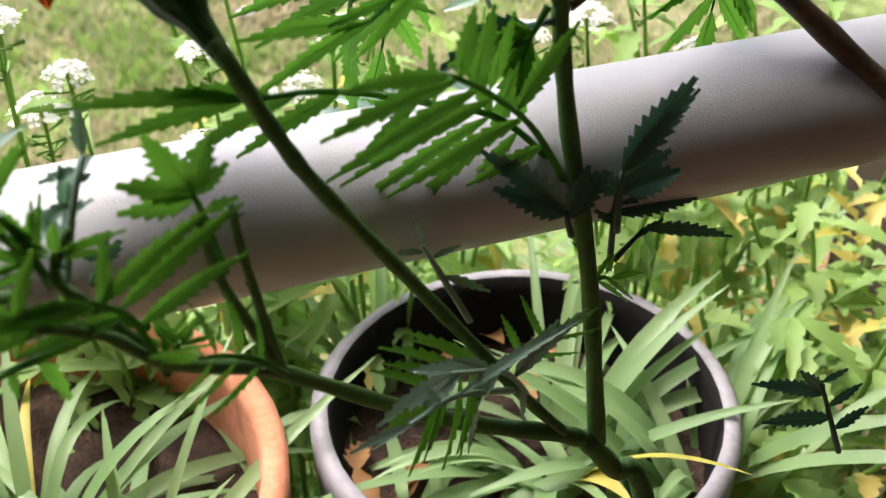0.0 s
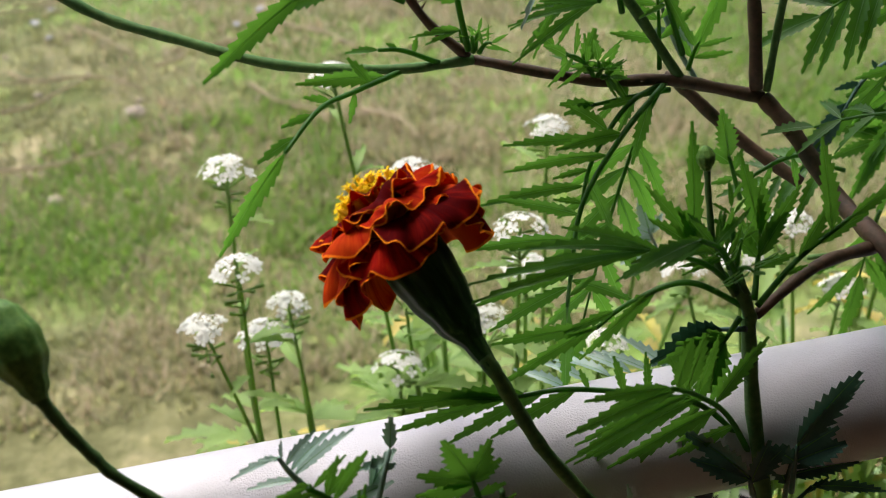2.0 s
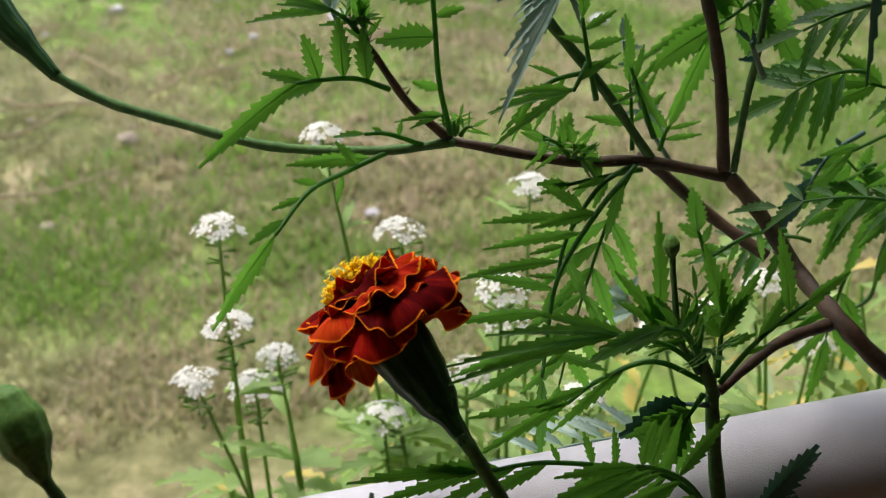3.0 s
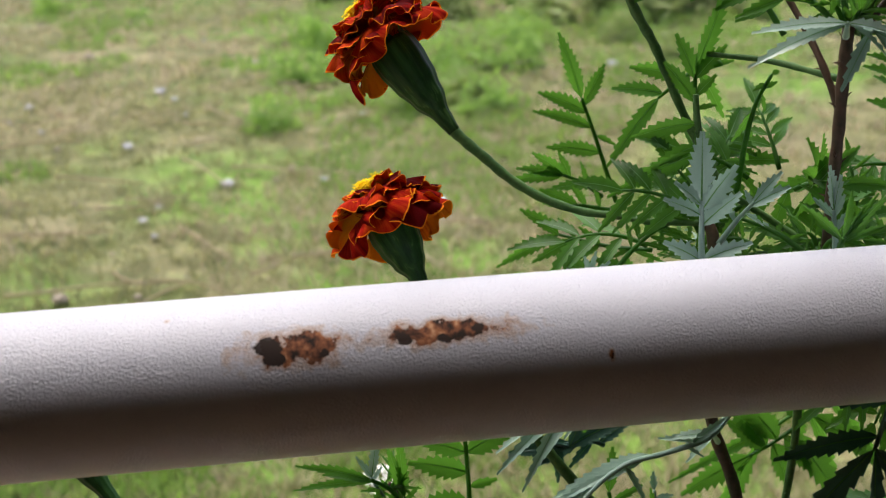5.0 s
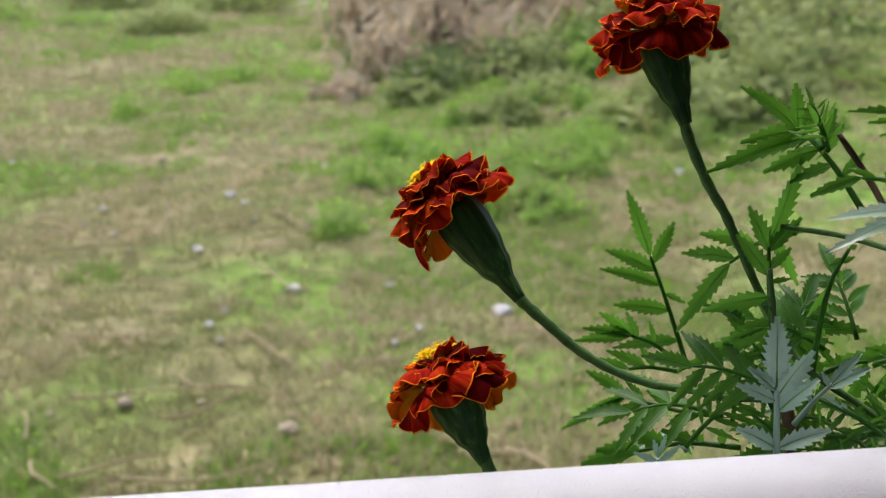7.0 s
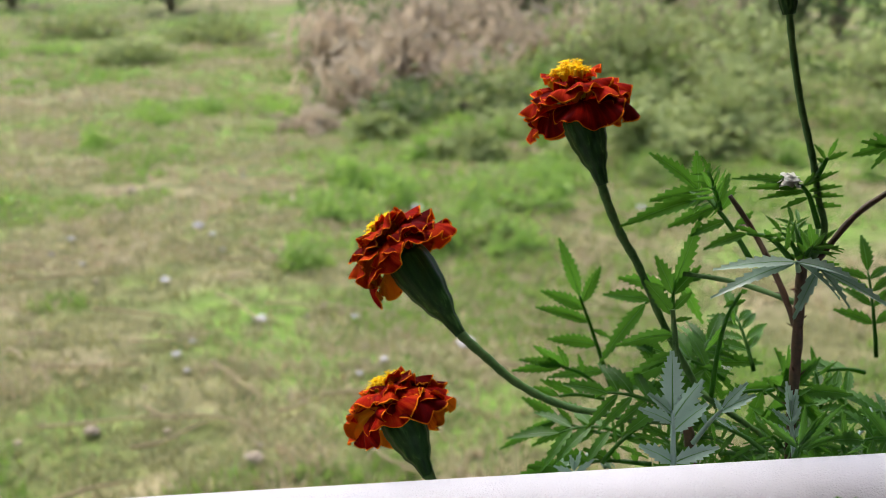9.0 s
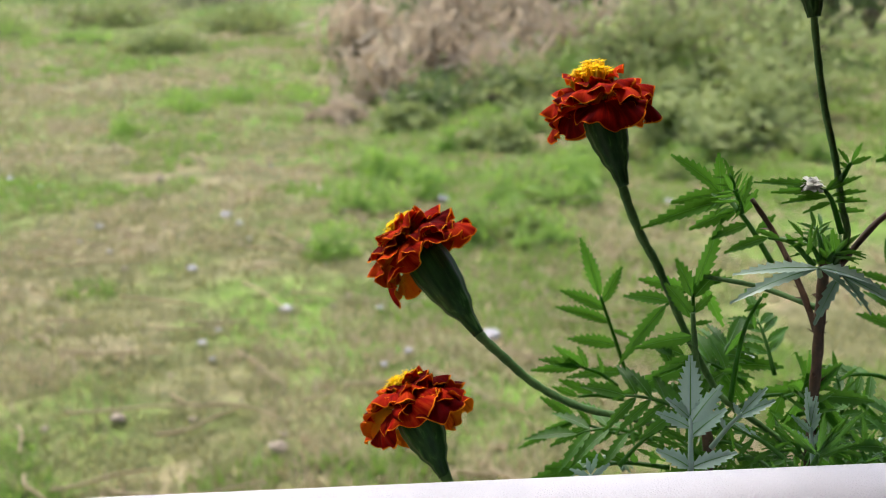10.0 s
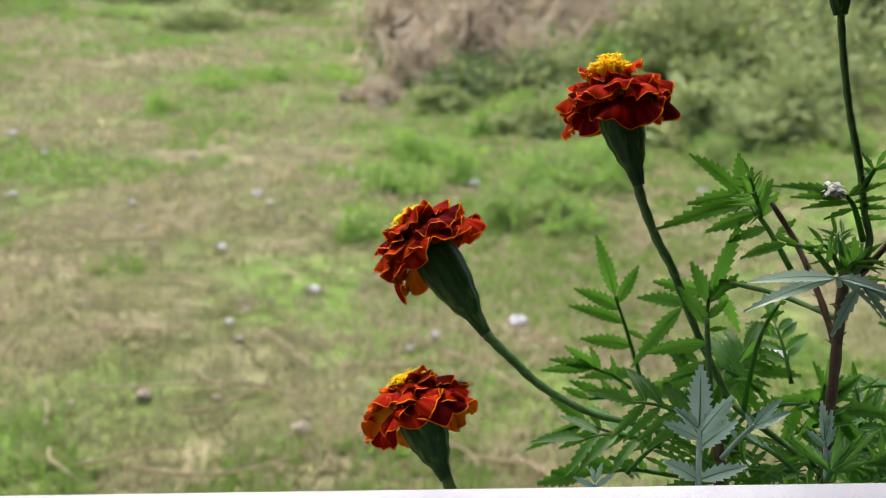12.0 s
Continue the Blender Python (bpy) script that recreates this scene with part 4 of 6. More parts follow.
sprig([(0.1508, 0.0750, 0.9431), (0.1378, 0.0700, 0.976)], [(1, 0.1345, 0.0700, 1.001), (0.9, 0.1511, 0.0705, 0.9508), (0.6, 0.1321, 0.0720, 0.9607), (0.8, 0.1435, 0.0710, 0.9869)], "mid", 0.18, 20)
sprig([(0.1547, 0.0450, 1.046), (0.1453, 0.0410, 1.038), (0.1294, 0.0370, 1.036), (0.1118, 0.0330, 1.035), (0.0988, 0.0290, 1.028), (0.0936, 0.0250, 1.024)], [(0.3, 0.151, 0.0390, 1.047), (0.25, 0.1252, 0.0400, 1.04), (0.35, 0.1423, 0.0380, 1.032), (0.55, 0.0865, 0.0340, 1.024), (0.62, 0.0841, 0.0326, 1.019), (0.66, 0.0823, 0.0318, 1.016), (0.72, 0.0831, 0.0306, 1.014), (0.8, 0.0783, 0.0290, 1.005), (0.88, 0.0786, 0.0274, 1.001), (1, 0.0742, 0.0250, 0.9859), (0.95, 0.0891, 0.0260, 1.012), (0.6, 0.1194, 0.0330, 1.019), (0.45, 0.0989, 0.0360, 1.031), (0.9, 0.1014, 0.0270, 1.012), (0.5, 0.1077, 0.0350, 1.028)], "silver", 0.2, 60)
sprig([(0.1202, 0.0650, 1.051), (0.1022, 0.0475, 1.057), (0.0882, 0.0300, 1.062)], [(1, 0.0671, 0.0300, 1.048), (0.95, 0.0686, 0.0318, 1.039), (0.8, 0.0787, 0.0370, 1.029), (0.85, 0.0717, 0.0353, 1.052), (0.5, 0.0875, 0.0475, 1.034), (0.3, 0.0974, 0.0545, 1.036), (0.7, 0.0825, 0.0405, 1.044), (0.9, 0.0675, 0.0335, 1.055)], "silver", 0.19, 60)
sprig([(0.1508, 0.0750, 1.029), (0.1318, 0.0725, 1.038), (0.1135, 0.0700, 1.045)], [(1, 0.102, 0.0700, 1.036), (0.8, 0.1088, 0.0710, 1.027), (0.6, 0.1145, 0.0720, 1.029), (0.4, 0.1359, 0.0730, 1.048), (0.3, 0.1438, 0.0735, 1.045), (0.2, 0.1494, 0.0740, 1.047), (0.7, 0.1229, 0.0715, 1.031)], "mid", 0.34, 15)
sprig([(0.1696, 0.1000, 0.9189), (0.158, 0.1000, 0.9392), (0.1494, 0.1000, 0.9621), (0.1463, 0.1, 0.9756)], [(1, 0.1454, 0.1000, 0.9865), (0.9, 0.1552, 0.1000, 0.9719), (0.7, 0.1443, 0.1000, 0.9655), (0.6, 0.1586, 0.1000, 0.9528), (0.4, 0.1476, 0.1000, 0.9435), (0.5, 0.1662, 0.1000, 0.9323)], "silver", 0.34, 20)
sprig([(0.126, 0.0750, 0.9626), (0.1212, 0.0725, 0.982), (0.1177, 0.0700, 0.998)], [(1, 0.1194, 0.0700, 1.021), (0.8, 0.1327, 0.0710, 0.9992), (0.6, 0.1358, 0.0720, 0.9875), (0.4, 0.1331, 0.0730, 0.9751), (0.7, 0.1082, 0.0715, 0.9915)], "mid", 0.26, 15)
sprig([(0.1206, 0.0900, 1.007), (0.1141, 0.0875, 1.011), (0.1009, 0.0850, 1.012)], [(0.2, 0.1326, 0.0890, 1.019), (0.3, 0.1165, 0.0885, 1.023), (0.5, 0.1117, 0.0875, 1.02), (0.8, 0.0834, 0.0860, 1.009), (1, 0.0872, 0.0850, 1.011), (0.7, 0.0912, 0.0865, 1.002), (0.9, 0.0944, 0.0855, 1.015), (0.4, 0.1075, 0.0880, 1)], "dark", 0.29, 20)
sprig([(0.1256, 0.0850, 0.9703), (0.1118, 0.0825, 0.9697), (0.0995, 0.0800, 0.9652)], [(1, 0.0856, 0.0800, 0.9597), (0.8, 0.0894, 0.0810, 0.9649), (0.6, 0.0918, 0.0820, 0.9511), (0.4, 0.1003, 0.0830, 0.9774), (0.9, 0.0949, 0.0805, 0.9489), (0.3, 0.1052, 0.0835, 0.9508)], "mid", 0.16, 30)
sprig([(0.1301, 0.0850, 0.9367), (0.1146, 0.0825, 0.942), (0.1018, 0.0800, 0.9507)], [(1, 0.0925, 0.0800, 0.9586), (0.8, 0.1057, 0.0810, 0.9389), (0.5, 0.1191, 0.0825, 0.9571), (0.6, 0.1228, 0.0820, 0.9463)], "mid", 0.4, 20)
sprig([(0.1486, 0.0800, 0.927), (0.1303, 0.0775, 0.9274), (0.1148, 0.0750, 0.9274)], [(1, 0.1016, 0.0750, 0.9296), (0.9, 0.1042, 0.0755, 0.9248), (0.7, 0.1167, 0.0765, 0.9179), (0.5, 0.1177, 0.0775, 0.9469), (0.4, 0.1283, 0.0780, 0.9149)], "mid", 0.34, 20)
sprig([(0.2536, 0.14, 0.999), (0.2337, 0.14, 0.9796), (0.2156, 0.14, 0.9665), (0.205, 0.14, 0.9608)], [(1, 0.1758, 0.14, 0.9432), (0.95, 0.1883, 0.14, 0.9186), (0.8, 0.191, 0.14, 0.9833), (0.6, 0.1927, 0.14, 0.9978), (0.4, 0.2, 0.14, 1.007), (0.7, 0.1919, 0.14, 0.9899), (0.5, 0.2522, 0.14, 0.9296), (0.35, 0.2721, 0.14, 0.9463), (0.55, 0.2339, 0.14, 0.9513), (0.65, 0.2247, 0.14, 0.9438)], "mid", 0.5, 15)
sprig([(0.3128, 0.13, 0.8429), (0.2929, 0.125, 0.8698), (0.2681, 0.12, 0.8962)], [(1, 0.2523, 0.12, 0.8924), (0.9, 0.2591, 0.121, 0.878), (0.7, 0.2688, 0.123, 0.8586), (0.5, 0.2803, 0.125, 0.8277), (0.6, 0.3115, 0.124, 0.8673), (0.4, 0.3186, 0.126, 0.8513), (0.8, 0.2832, 0.122, 0.9021)], "mid", 0.46, 15)
sprig([(0.2688, 0.11, 0.9139), (0.2497, 0.105, 0.9076), (0.2374, 0.1000, 0.8943)], [(1, 0.2229, 0.1000, 0.8719), (0.8, 0.2281, 0.102, 0.8854), (0.6, 0.2354, 0.104, 0.9044), (0.3, 0.2527, 0.107, 0.915)], "dark", 0.29, 20)
sprig([(0.1847, 0.16, 0.796), (0.1775, 0.16, 0.8159)], [(1, 0.1704, 0.16, 0.8369), (0.8, 0.1649, 0.16, 0.8201), (0.6, 0.162, 0.16, 0.8116), (0.9, 0.1849, 0.16, 0.8253), (0.4, 0.164, 0.16, 0.7983)], "silver", 0.4, 30)
sprig([(0.1855, 0.0850, 0.8701), (0.1762, 0.0800, 0.8935)], [(1, 0.1705, 0.0800, 0.9191), (0.8, 0.1658, 0.0810, 0.8991), (0.7, 0.1832, 0.0815, 0.8972), (0.5, 0.1702, 0.0825, 0.8809), (0.6, 0.1904, 0.0820, 0.8775)], "mid", 0.34, 10)
sprig([(0.1656, 0.0200, 0.9877), (0.1491, 0.0000, 1.009)], [(1, 0.1426, 0.0000, 1.015), (0.8, 0.1516, 0.0040, 1.013), (0.5, 0.1504, 0.0100, 0.9995)], "dark", 0.29, 20)
sprig([(0.2114, 0.0700, 0.8936), (0.1928, 0.0650, 0.8974), (0.1729, 0.0600, 0.8928)], [(1, 0.1684, 0.0600, 0.8849), (0.7, 0.1825, 0.0630, 0.886), (0.4, 0.1999, 0.0660, 0.8836), (0.5, 0.1976, 0.0650, 0.9023)], "mid", 0.3, 20)
# leaves round the fork of the lower stem
sprig([(-0.0035, -0.0680, 0.8658), (-0.0068, -0.0713, 0.8826), (-0.0123, -0.0747, 0.8943), (-0.0179, -0.0780, 0.9024)], [(1, -0.0288, -0.0780, 0.8997), (0.88, -0.0312, -0.0768, 0.8922), (0.72, -0.0080, -0.0752, 0.9113), (0.62, 0.0004, -0.0742, 0.9103), (0.45, -0.0187, -0.0725, 0.8823), (0.3, -0.0094, -0.0710, 0.8922), (0.8, -0.0191, -0.0760, 0.8991)], "low", 0.2, 25)
sprig([(-0.0013, -0.0600, 0.8578), (-0.0000, -0.0550, 0.867), (0.0021, -0.0500, 0.8733)], [(1, 0.0105, -0.0500, 0.8882), (0.9, 0.0031, -0.0510, 0.8888), (0.8, 0.0093, -0.0520, 0.8764), (0.5, -0.0030, -0.0550, 0.8781), (0.6, -0.0060, -0.0540, 0.8713)], "silver", 0.42, 75)
sprig([(0.0149, -0.0600, 0.8421), (-0.0008, -0.0667, 0.8568), (-0.0155, -0.0733, 0.8665), (-0.0250, -0.0800, 0.8764)], [(1, -0.0343, -0.0800, 0.8829), (0.9, -0.0217, -0.0780, 0.8803), (0.8, -0.0312, -0.0760, 0.8638), (0.6, -0.0146, -0.0720, 0.8527), (0.5, -0.0211, -0.0700, 0.8528), (0.35, -0.0026, -0.0670, 0.863), (0.7, -0.0346, -0.0740, 0.8707), (0.25, 0.0052, -0.0650, 0.8592)], "low", 0.3, 30)
sprig([(0.0021, -0.0700, 0.8516), (-0.0157, -0.0775, 0.8526), (-0.0311, -0.0850, 0.8536)], [(1, -0.0417, -0.0850, 0.8499), (0.8, -0.0391, -0.0820, 0.8612), (0.6, -0.0290, -0.0790, 0.8717), (0.5, -0.0157, -0.0775, 0.8452), (0.3, -0.0057, -0.0745, 0.8392), (0.7, -0.0293, -0.0805, 0.8431)], "low", 0.34, 30)
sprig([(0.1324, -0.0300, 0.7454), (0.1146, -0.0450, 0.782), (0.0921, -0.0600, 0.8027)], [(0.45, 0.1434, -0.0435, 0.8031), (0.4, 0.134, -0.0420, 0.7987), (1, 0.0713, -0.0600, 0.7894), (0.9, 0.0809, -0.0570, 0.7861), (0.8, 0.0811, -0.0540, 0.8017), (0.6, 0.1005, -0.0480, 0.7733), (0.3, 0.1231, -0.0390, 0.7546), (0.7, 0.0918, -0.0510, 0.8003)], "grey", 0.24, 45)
sprig([(0.14, -0.0300, 0.8172), (0.1364, -0.0320, 0.8283)], [(1, 0.1074, -0.0320, 0.8577), (0.9, 0.1131, -0.0318, 0.842), (0.7, 0.1515, -0.0314, 0.8412), (0.6, 0.1448, -0.0312, 0.8446)], "shaded", 0.36, 15)
sprig([(0.0030, -0.0300, 0.8355), (0.0081, -0.0320, 0.8457)], [(1, 0.0091, -0.0320, 0.8532), (0.8, 0.0015, -0.0316, 0.8471), (0.6, 0.0133, -0.0312, 0.8496)], "shaded", 0.5, 15)
sprig([(0.1337, -0.0180, 0.8962), (0.1176, -0.0240, 0.9142), (0.0971, -0.0300, 0.9266)], [(1, 0.0393, -0.0300, 0.9255), (1, 0.0401, -0.0300, 0.9181), (0.97, 0.0517, -0.0296, 0.936), (0.95, 0.0651, -0.0294, 0.9407), (0.9, 0.0867, -0.0288, 0.9168)], "fork", 0.18, 40)
sprig([(0.1374, -0.0180, 0.8897), (0.1161, -0.0153, 0.9026), (0.0973, -0.0127, 0.8967), (0.0865, -0.0100, 0.8868)], [(1, 0.0509, -0.0100, 0.8868), (0.95, 0.0550, -0.0104, 0.87), (0.6, 0.0990, -0.0132, 0.9001), (0.8, 0.0758, -0.0116, 0.8878), (0.5, 0.0831, -0.0140, 0.8784)], "fork", 0.22, 25)
sprig([(0.1416, 0.0700, 0.934), (0.1221, 0.0600, 0.9212), (0.1031, 0.0500, 0.9004), (0.0954, 0.0400, 0.8774), (0.0905, 0.0300, 0.8693)], [(0.35, 0.0739, 0.0560, 0.9144), (0.55, 0.0693, 0.0480, 0.9074), (0.62, 0.0554, 0.0452, 0.8908), (0.75, 0.0568, 0.0400, 0.8697), (0.85, 0.0637, 0.0360, 0.8605), (1, 0.0900, 0.0300, 0.8319), (0.8, 0.1184, 0.0380, 0.8616), (0.5, 0.0907, 0.0500, 0.9038), (0.25, 0.0962, 0.0600, 0.9183), (0.1, 0.1295, 0.0660, 0.9074), (0.9, 0.1045, 0.0340, 0.8793)], "mid", 0.24, 10)
sprig([(0.1344, -0.0120, 0.8969), (0.1223, -0.0050, 0.9087)], [(1, 0.1194, -0.0050, 0.9612), (0.9, 0.1025, -0.0057, 0.9386), (0.8, 0.1027, -0.0064, 0.9258), (0.6, 0.1138, -0.0078, 0.9293)], "fork", 0.24, 10)
sprig([(0.1405, -0.0180, 0.8902), (0.1528, -0.0190, 0.9066), (0.1692, -0.0200, 0.92)], [(1, 0.1861, -0.0200, 0.9305), (0.8, 0.1548, -0.0196, 0.9559), (0.7, 0.1776, -0.0194, 0.921), (0.5, 0.1645, -0.0190, 0.9285), (0.9, 0.1628, -0.0198, 0.9228), (0.3, 0.1576, -0.0186, 0.9033)], "fork", 0.24, 20)
sprig([(0.1392, -0.0180, 0.8928), (0.1461, -0.0050, 0.9088)], [(1, 0.1359, -0.0050, 0.9434), (0.95, 0.1455, -0.0056, 0.9344), (0.9, 0.1615, -0.0063, 0.9288), (0.7, 0.1543, -0.0089, 0.9217), (0.8, 0.1335, -0.0076, 0.9214), (0.5, 0.157, -0.0115, 0.9037), (0.6, 0.1253, -0.0102, 0.92)], "fork", 0.3, 15)
sprig([(0.137, -0.0180, 0.8944), (0.1207, -0.0290, 0.9209), (0.1073, -0.0400, 0.9339)], [(1, 0.0850, -0.0400, 0.9251), (0.95, 0.0871, -0.0389, 0.9291), (0.9, 0.0969, -0.0378, 0.9245), (0.6, 0.122, -0.0312, 0.9404), (0.7, 0.125, -0.0334, 0.937)], "fork", 0.24, 40)
sprig([(0.1349, -0.0220, 0.8847), (0.1284, -0.0100, 0.8779)], [(1, 0.1136, -0.0100, 0.8774), (0.9, 0.1222, -0.0112, 0.8824), (0.7, 0.1144, -0.0136, 0.8737), (0.6, 0.1056, -0.0148, 0.8716)], "shaded", 0.5, 30)
sprig([(0.147, -0.0200, 0.8178), (0.1268, -0.0317, 0.8566), (0.1098, -0.0433, 0.8779), (0.0945, -0.0550, 0.8933)], [(1, 0.0671, -0.0550, 0.8935), (0.92, 0.0637, -0.0522, 0.8796), (0.78, 0.0663, -0.0473, 0.8649), (0.66, 0.0706, -0.0431, 0.8596), (0.45, 0.0848, -0.0358, 0.848), (0.97, 0.1011, -0.0539, 0.9126), (0.85, 0.1081, -0.0497, 0.91), (0.7, 0.1164, -0.0445, 0.9039), (0.5, 0.1372, -0.0375, 0.8954), (0.3, 0.1079, -0.0305, 0.8426)], "low", 0.22, 20)
sprig([(0.1589, -0.0200, 0.7919), (0.1563, -0.0250, 0.8213), (0.155, -0.0300, 0.8359)], [(1, 0.1803, -0.0300, 0.8632), (0.5, 0.1778, -0.0250, 0.833), (0.4, 0.1866, -0.0240, 0.8156), (0.3, 0.1446, -0.0230, 0.8333)], "shaded", 0.34, 15)
sprig([(0.1602, -0.0200, 0.7951), (0.1698, -0.0200, 0.8051)], [(1, 0.2028, -0.0200, 0.7936), (0.7, 0.1775, -0.0200, 0.8082)], "shaded", 0.2, 50)
sprig([(0.1503, -0.0150, 0.8079), (0.1427, -0.0100, 0.8164)], [(1, 0.1153, -0.0100, 0.8381), (0.8, 0.1329, -0.0110, 0.8323), (0.6, 0.0905, -0.0120, 0.8332)], "shaded", 0.3, 20)
sprig([(0.0347, -0.0620, 0.855), (0.0318, -0.0620, 0.8731), (0.0304, -0.0620, 0.8791)], [(1, 0.0208, -0.0620, 0.8998), (1, 0.0370, -0.0620, 0.8958), (0.95, 0.0403, -0.0620, 0.8864), (0.9, 0.0133, -0.0620, 0.8846), (0.8, 0.0132, -0.0620, 0.8766), (0.5, 0.0409, -0.0620, 0.8759)], "low", 0.36, 8)
sprig([(0.0169, -0.0700, 0.8348), (0.0118, -0.0750, 0.8576), (0.0045, -0.0800, 0.8685)], [(0.95, 0.0353, -0.0795, 0.8882), (0.7, 0.0423, -0.0770, 0.8858), (0.45, 0.0419, -0.0745, 0.8712), (1, -0.0152, -0.0800, 0.8678), (0.95, -0.0286, -0.0795, 0.8663), (0.9, -0.0296, -0.0790, 0.8556), (0.6, -0.0140, -0.0760, 0.8538), (0.85, 0.0098, -0.0785, 0.8854)], "low", 0.2, 20)
sprig([(-0.0026, -0.0600, 0.8542), (0.0046, -0.0550, 0.878), (0.0088, -0.0500, 0.8867)], [(1, 0.0102, -0.0500, 0.9006), (0.8, -0.0019, -0.0520, 0.8824), (0.7, 0.0099, -0.0530, 0.8835), (0.5, -0.0065, -0.0550, 0.8725)], "grey", 0.32, 30)
sprig([(-0.0049, -0.0700, 0.8733), (-0.0122, -0.0700, 0.8863), (-0.0171, -0.0700, 0.8965)], [(1, -0.0218, -0.0700, 0.8961), (0.9, -0.0049, -0.0700, 0.9052), (0.7, 0.0014, -0.0700, 0.9056), (0.6, -0.0239, -0.0700, 0.8869), (0.3, -0.0101, -0.0700, 0.8896), (0.2, -0.0199, -0.0700, 0.8781)], "low", 0.16, 25)
sprig([(-0.0022, -0.0750, 0.8666), (-0.0117, -0.0775, 0.8664), (-0.0188, -0.0800, 0.868)], [(1, -0.0273, -0.0800, 0.8721), (0.8, -0.0265, -0.0790, 0.8653), (0.5, -0.0032, -0.0775, 0.8864), (0.6, -0.0159, -0.0780, 0.8761), (0.3, -0.0122, -0.0765, 0.8571)], "low", 0.18, 30)
sprig([(0.1189, -0.0400, 0.7691), (0.0953, -0.0550, 0.7883), (0.0766, -0.0700, 0.7975)], [(1, 0.0600, -0.0700, 0.7918), (0.8, 0.0681, -0.0640, 0.7852), (0.5, 0.1391, -0.0550, 0.8091), (0.3, 0.1014, -0.0490, 0.7583), (0.7, 0.0829, -0.0610, 0.8023)], "grey", 0.16, 45)
sprig([(0.1079, -0.0300, 0.7926), (0.0977, -0.0300, 0.8157), (0.0934, -0.0300, 0.8253)], [(1, 0.0918, -0.0300, 0.836), (0.8, 0.0830, -0.0300, 0.8248), (0.7, 0.1057, -0.0300, 0.8222), (0.4, 0.1133, -0.0300, 0.8026)], "grey", 0.18, 20)
sprig([(0.2426, -0.0500, 0.7078), (0.2274, -0.0500, 0.7469)], [(1, 0.2378, -0.0500, 0.7504), (0.8, 0.1974, -0.0500, 0.7563), (0.9, 0.2166, -0.0500, 0.7569), (0.5, 0.2053, -0.0500, 0.7349), (0.4, 0.2522, -0.0500, 0.728), (0.6, 0.2468, -0.0500, 0.7409)], "shaded", 0.26, 20)

sprig([(0.1453, -0.0200, 0.8265), (0.1206, -0.0235, 0.8569), (0.0947, -0.0270, 0.8705), (0.0695, -0.0305, 0.8805), (0.0494, -0.0340, 0.8839)], [(0.3, 0.1064, -0.0242, 0.8829), (0.45, 0.0983, -0.0263, 0.888), (0.55, 0.0859, -0.0277, 0.8898), (0.65, 0.0738, -0.0291, 0.8877), (0.35, 0.0756, -0.0249, 0.8517), (0.3, 0.0770, -0.0242, 0.8379), (0.25, 0.0911, -0.0235, 0.8311), (0.5, 0.0809, -0.0270, 0.8596), (0.7, 0.0464, -0.0298, 0.8653), (0.85, 0.0306, -0.0319, 0.8685), (1, 0.0021, -0.0340, 0.8897), (1, 0.0121, -0.0340, 0.8782), (0.9, 0.0240, -0.0326, 0.8891), (0.2, 0.1104, -0.0228, 0.8362)], "low", 0.2, 30)
sprig([(0.155, -0.0300, 0.8148), (0.1549, -0.0300, 0.8364)], [(1, 0.178, -0.0300, 0.869), (0.85, 0.1719, -0.0300, 0.8414), (0.75, 0.1753, -0.0300, 0.8327), (0.6, 0.1414, -0.0300, 0.8397)], "shaded", 0.46, 15)
sprig([(0.1335, -0.0200, 0.8883), (0.128, -0.0200, 0.8788)], [(1, 0.1102, -0.0200, 0.8827), (0.9, 0.1212, -0.0200, 0.8862), (0.9, 0.1121, -0.0200, 0.8666), (0.8, 0.1192, -0.0200, 0.8538), (1, 0.1265, -0.0200, 0.8559), (0.6, 0.1054, -0.0200, 0.8754)], "fork", 0.34, 10)
sprig([(-0.0142, -0.0500, 0.8743), (-0.0209, -0.0525, 0.8872), (-0.0236, -0.0550, 0.8954)], [(1, -0.0373, -0.0550, 0.8909), (0.9, -0.0293, -0.0545, 0.8953), (0.8, -0.0220, -0.0540, 0.9016), (0.7, -0.0111, -0.0535, 0.9028), (0.5, -0.0068, -0.0525, 0.902), (0.4, -0.0002, -0.0520, 0.9), (0.3, -0.0338, -0.0515, 0.883)], "silver", 0.2, 75)
sprig([(0.2231, 0.0500, 1.222), (0.2045, 0.0300, 1.228)], [(1, 0.1926, 0.0300, 1.225), (1, 0.1941, 0.0300, 1.23), (0.8, 0.202, 0.0340, 1.22), (0.6, 0.2096, 0.0380, 1.215), (0.9, 0.1989, 0.0320, 1.233)], "up", 0.3, 20)
sprig([(0.1905, 0.0500, 1.18), (0.1859, 0.0350, 1.183)], [(1, 0.1977, 0.0350, 1.169), (1, 0.213, 0.0350, 1.166), (0.9, 0.1794, 0.0365, 1.166)], "silver", 0.24, 55)


def tuft(centre, count, reach, seed, size=0.010, spread=0.8):
    """Young leaves crowded at a growing tip or a node."""
    rng = random.Random(seed)
    for _ in range(count):
        way = Vector((rng.uniform(-1, 1) * spread, rng.uniform(-1, 1) * spread, rng.uniform(0.2, 1.2))).normalized()
        ln = reach * rng.uniform(0.55, 1.1)
        foot = Vector(centre) + way * 0.003
        leaf(foot, foot + way * ln, rng.choice((2, 3, 3)), size * rng.uniform(0.8, 1.3), rng.uniform(0, 60), "fork")


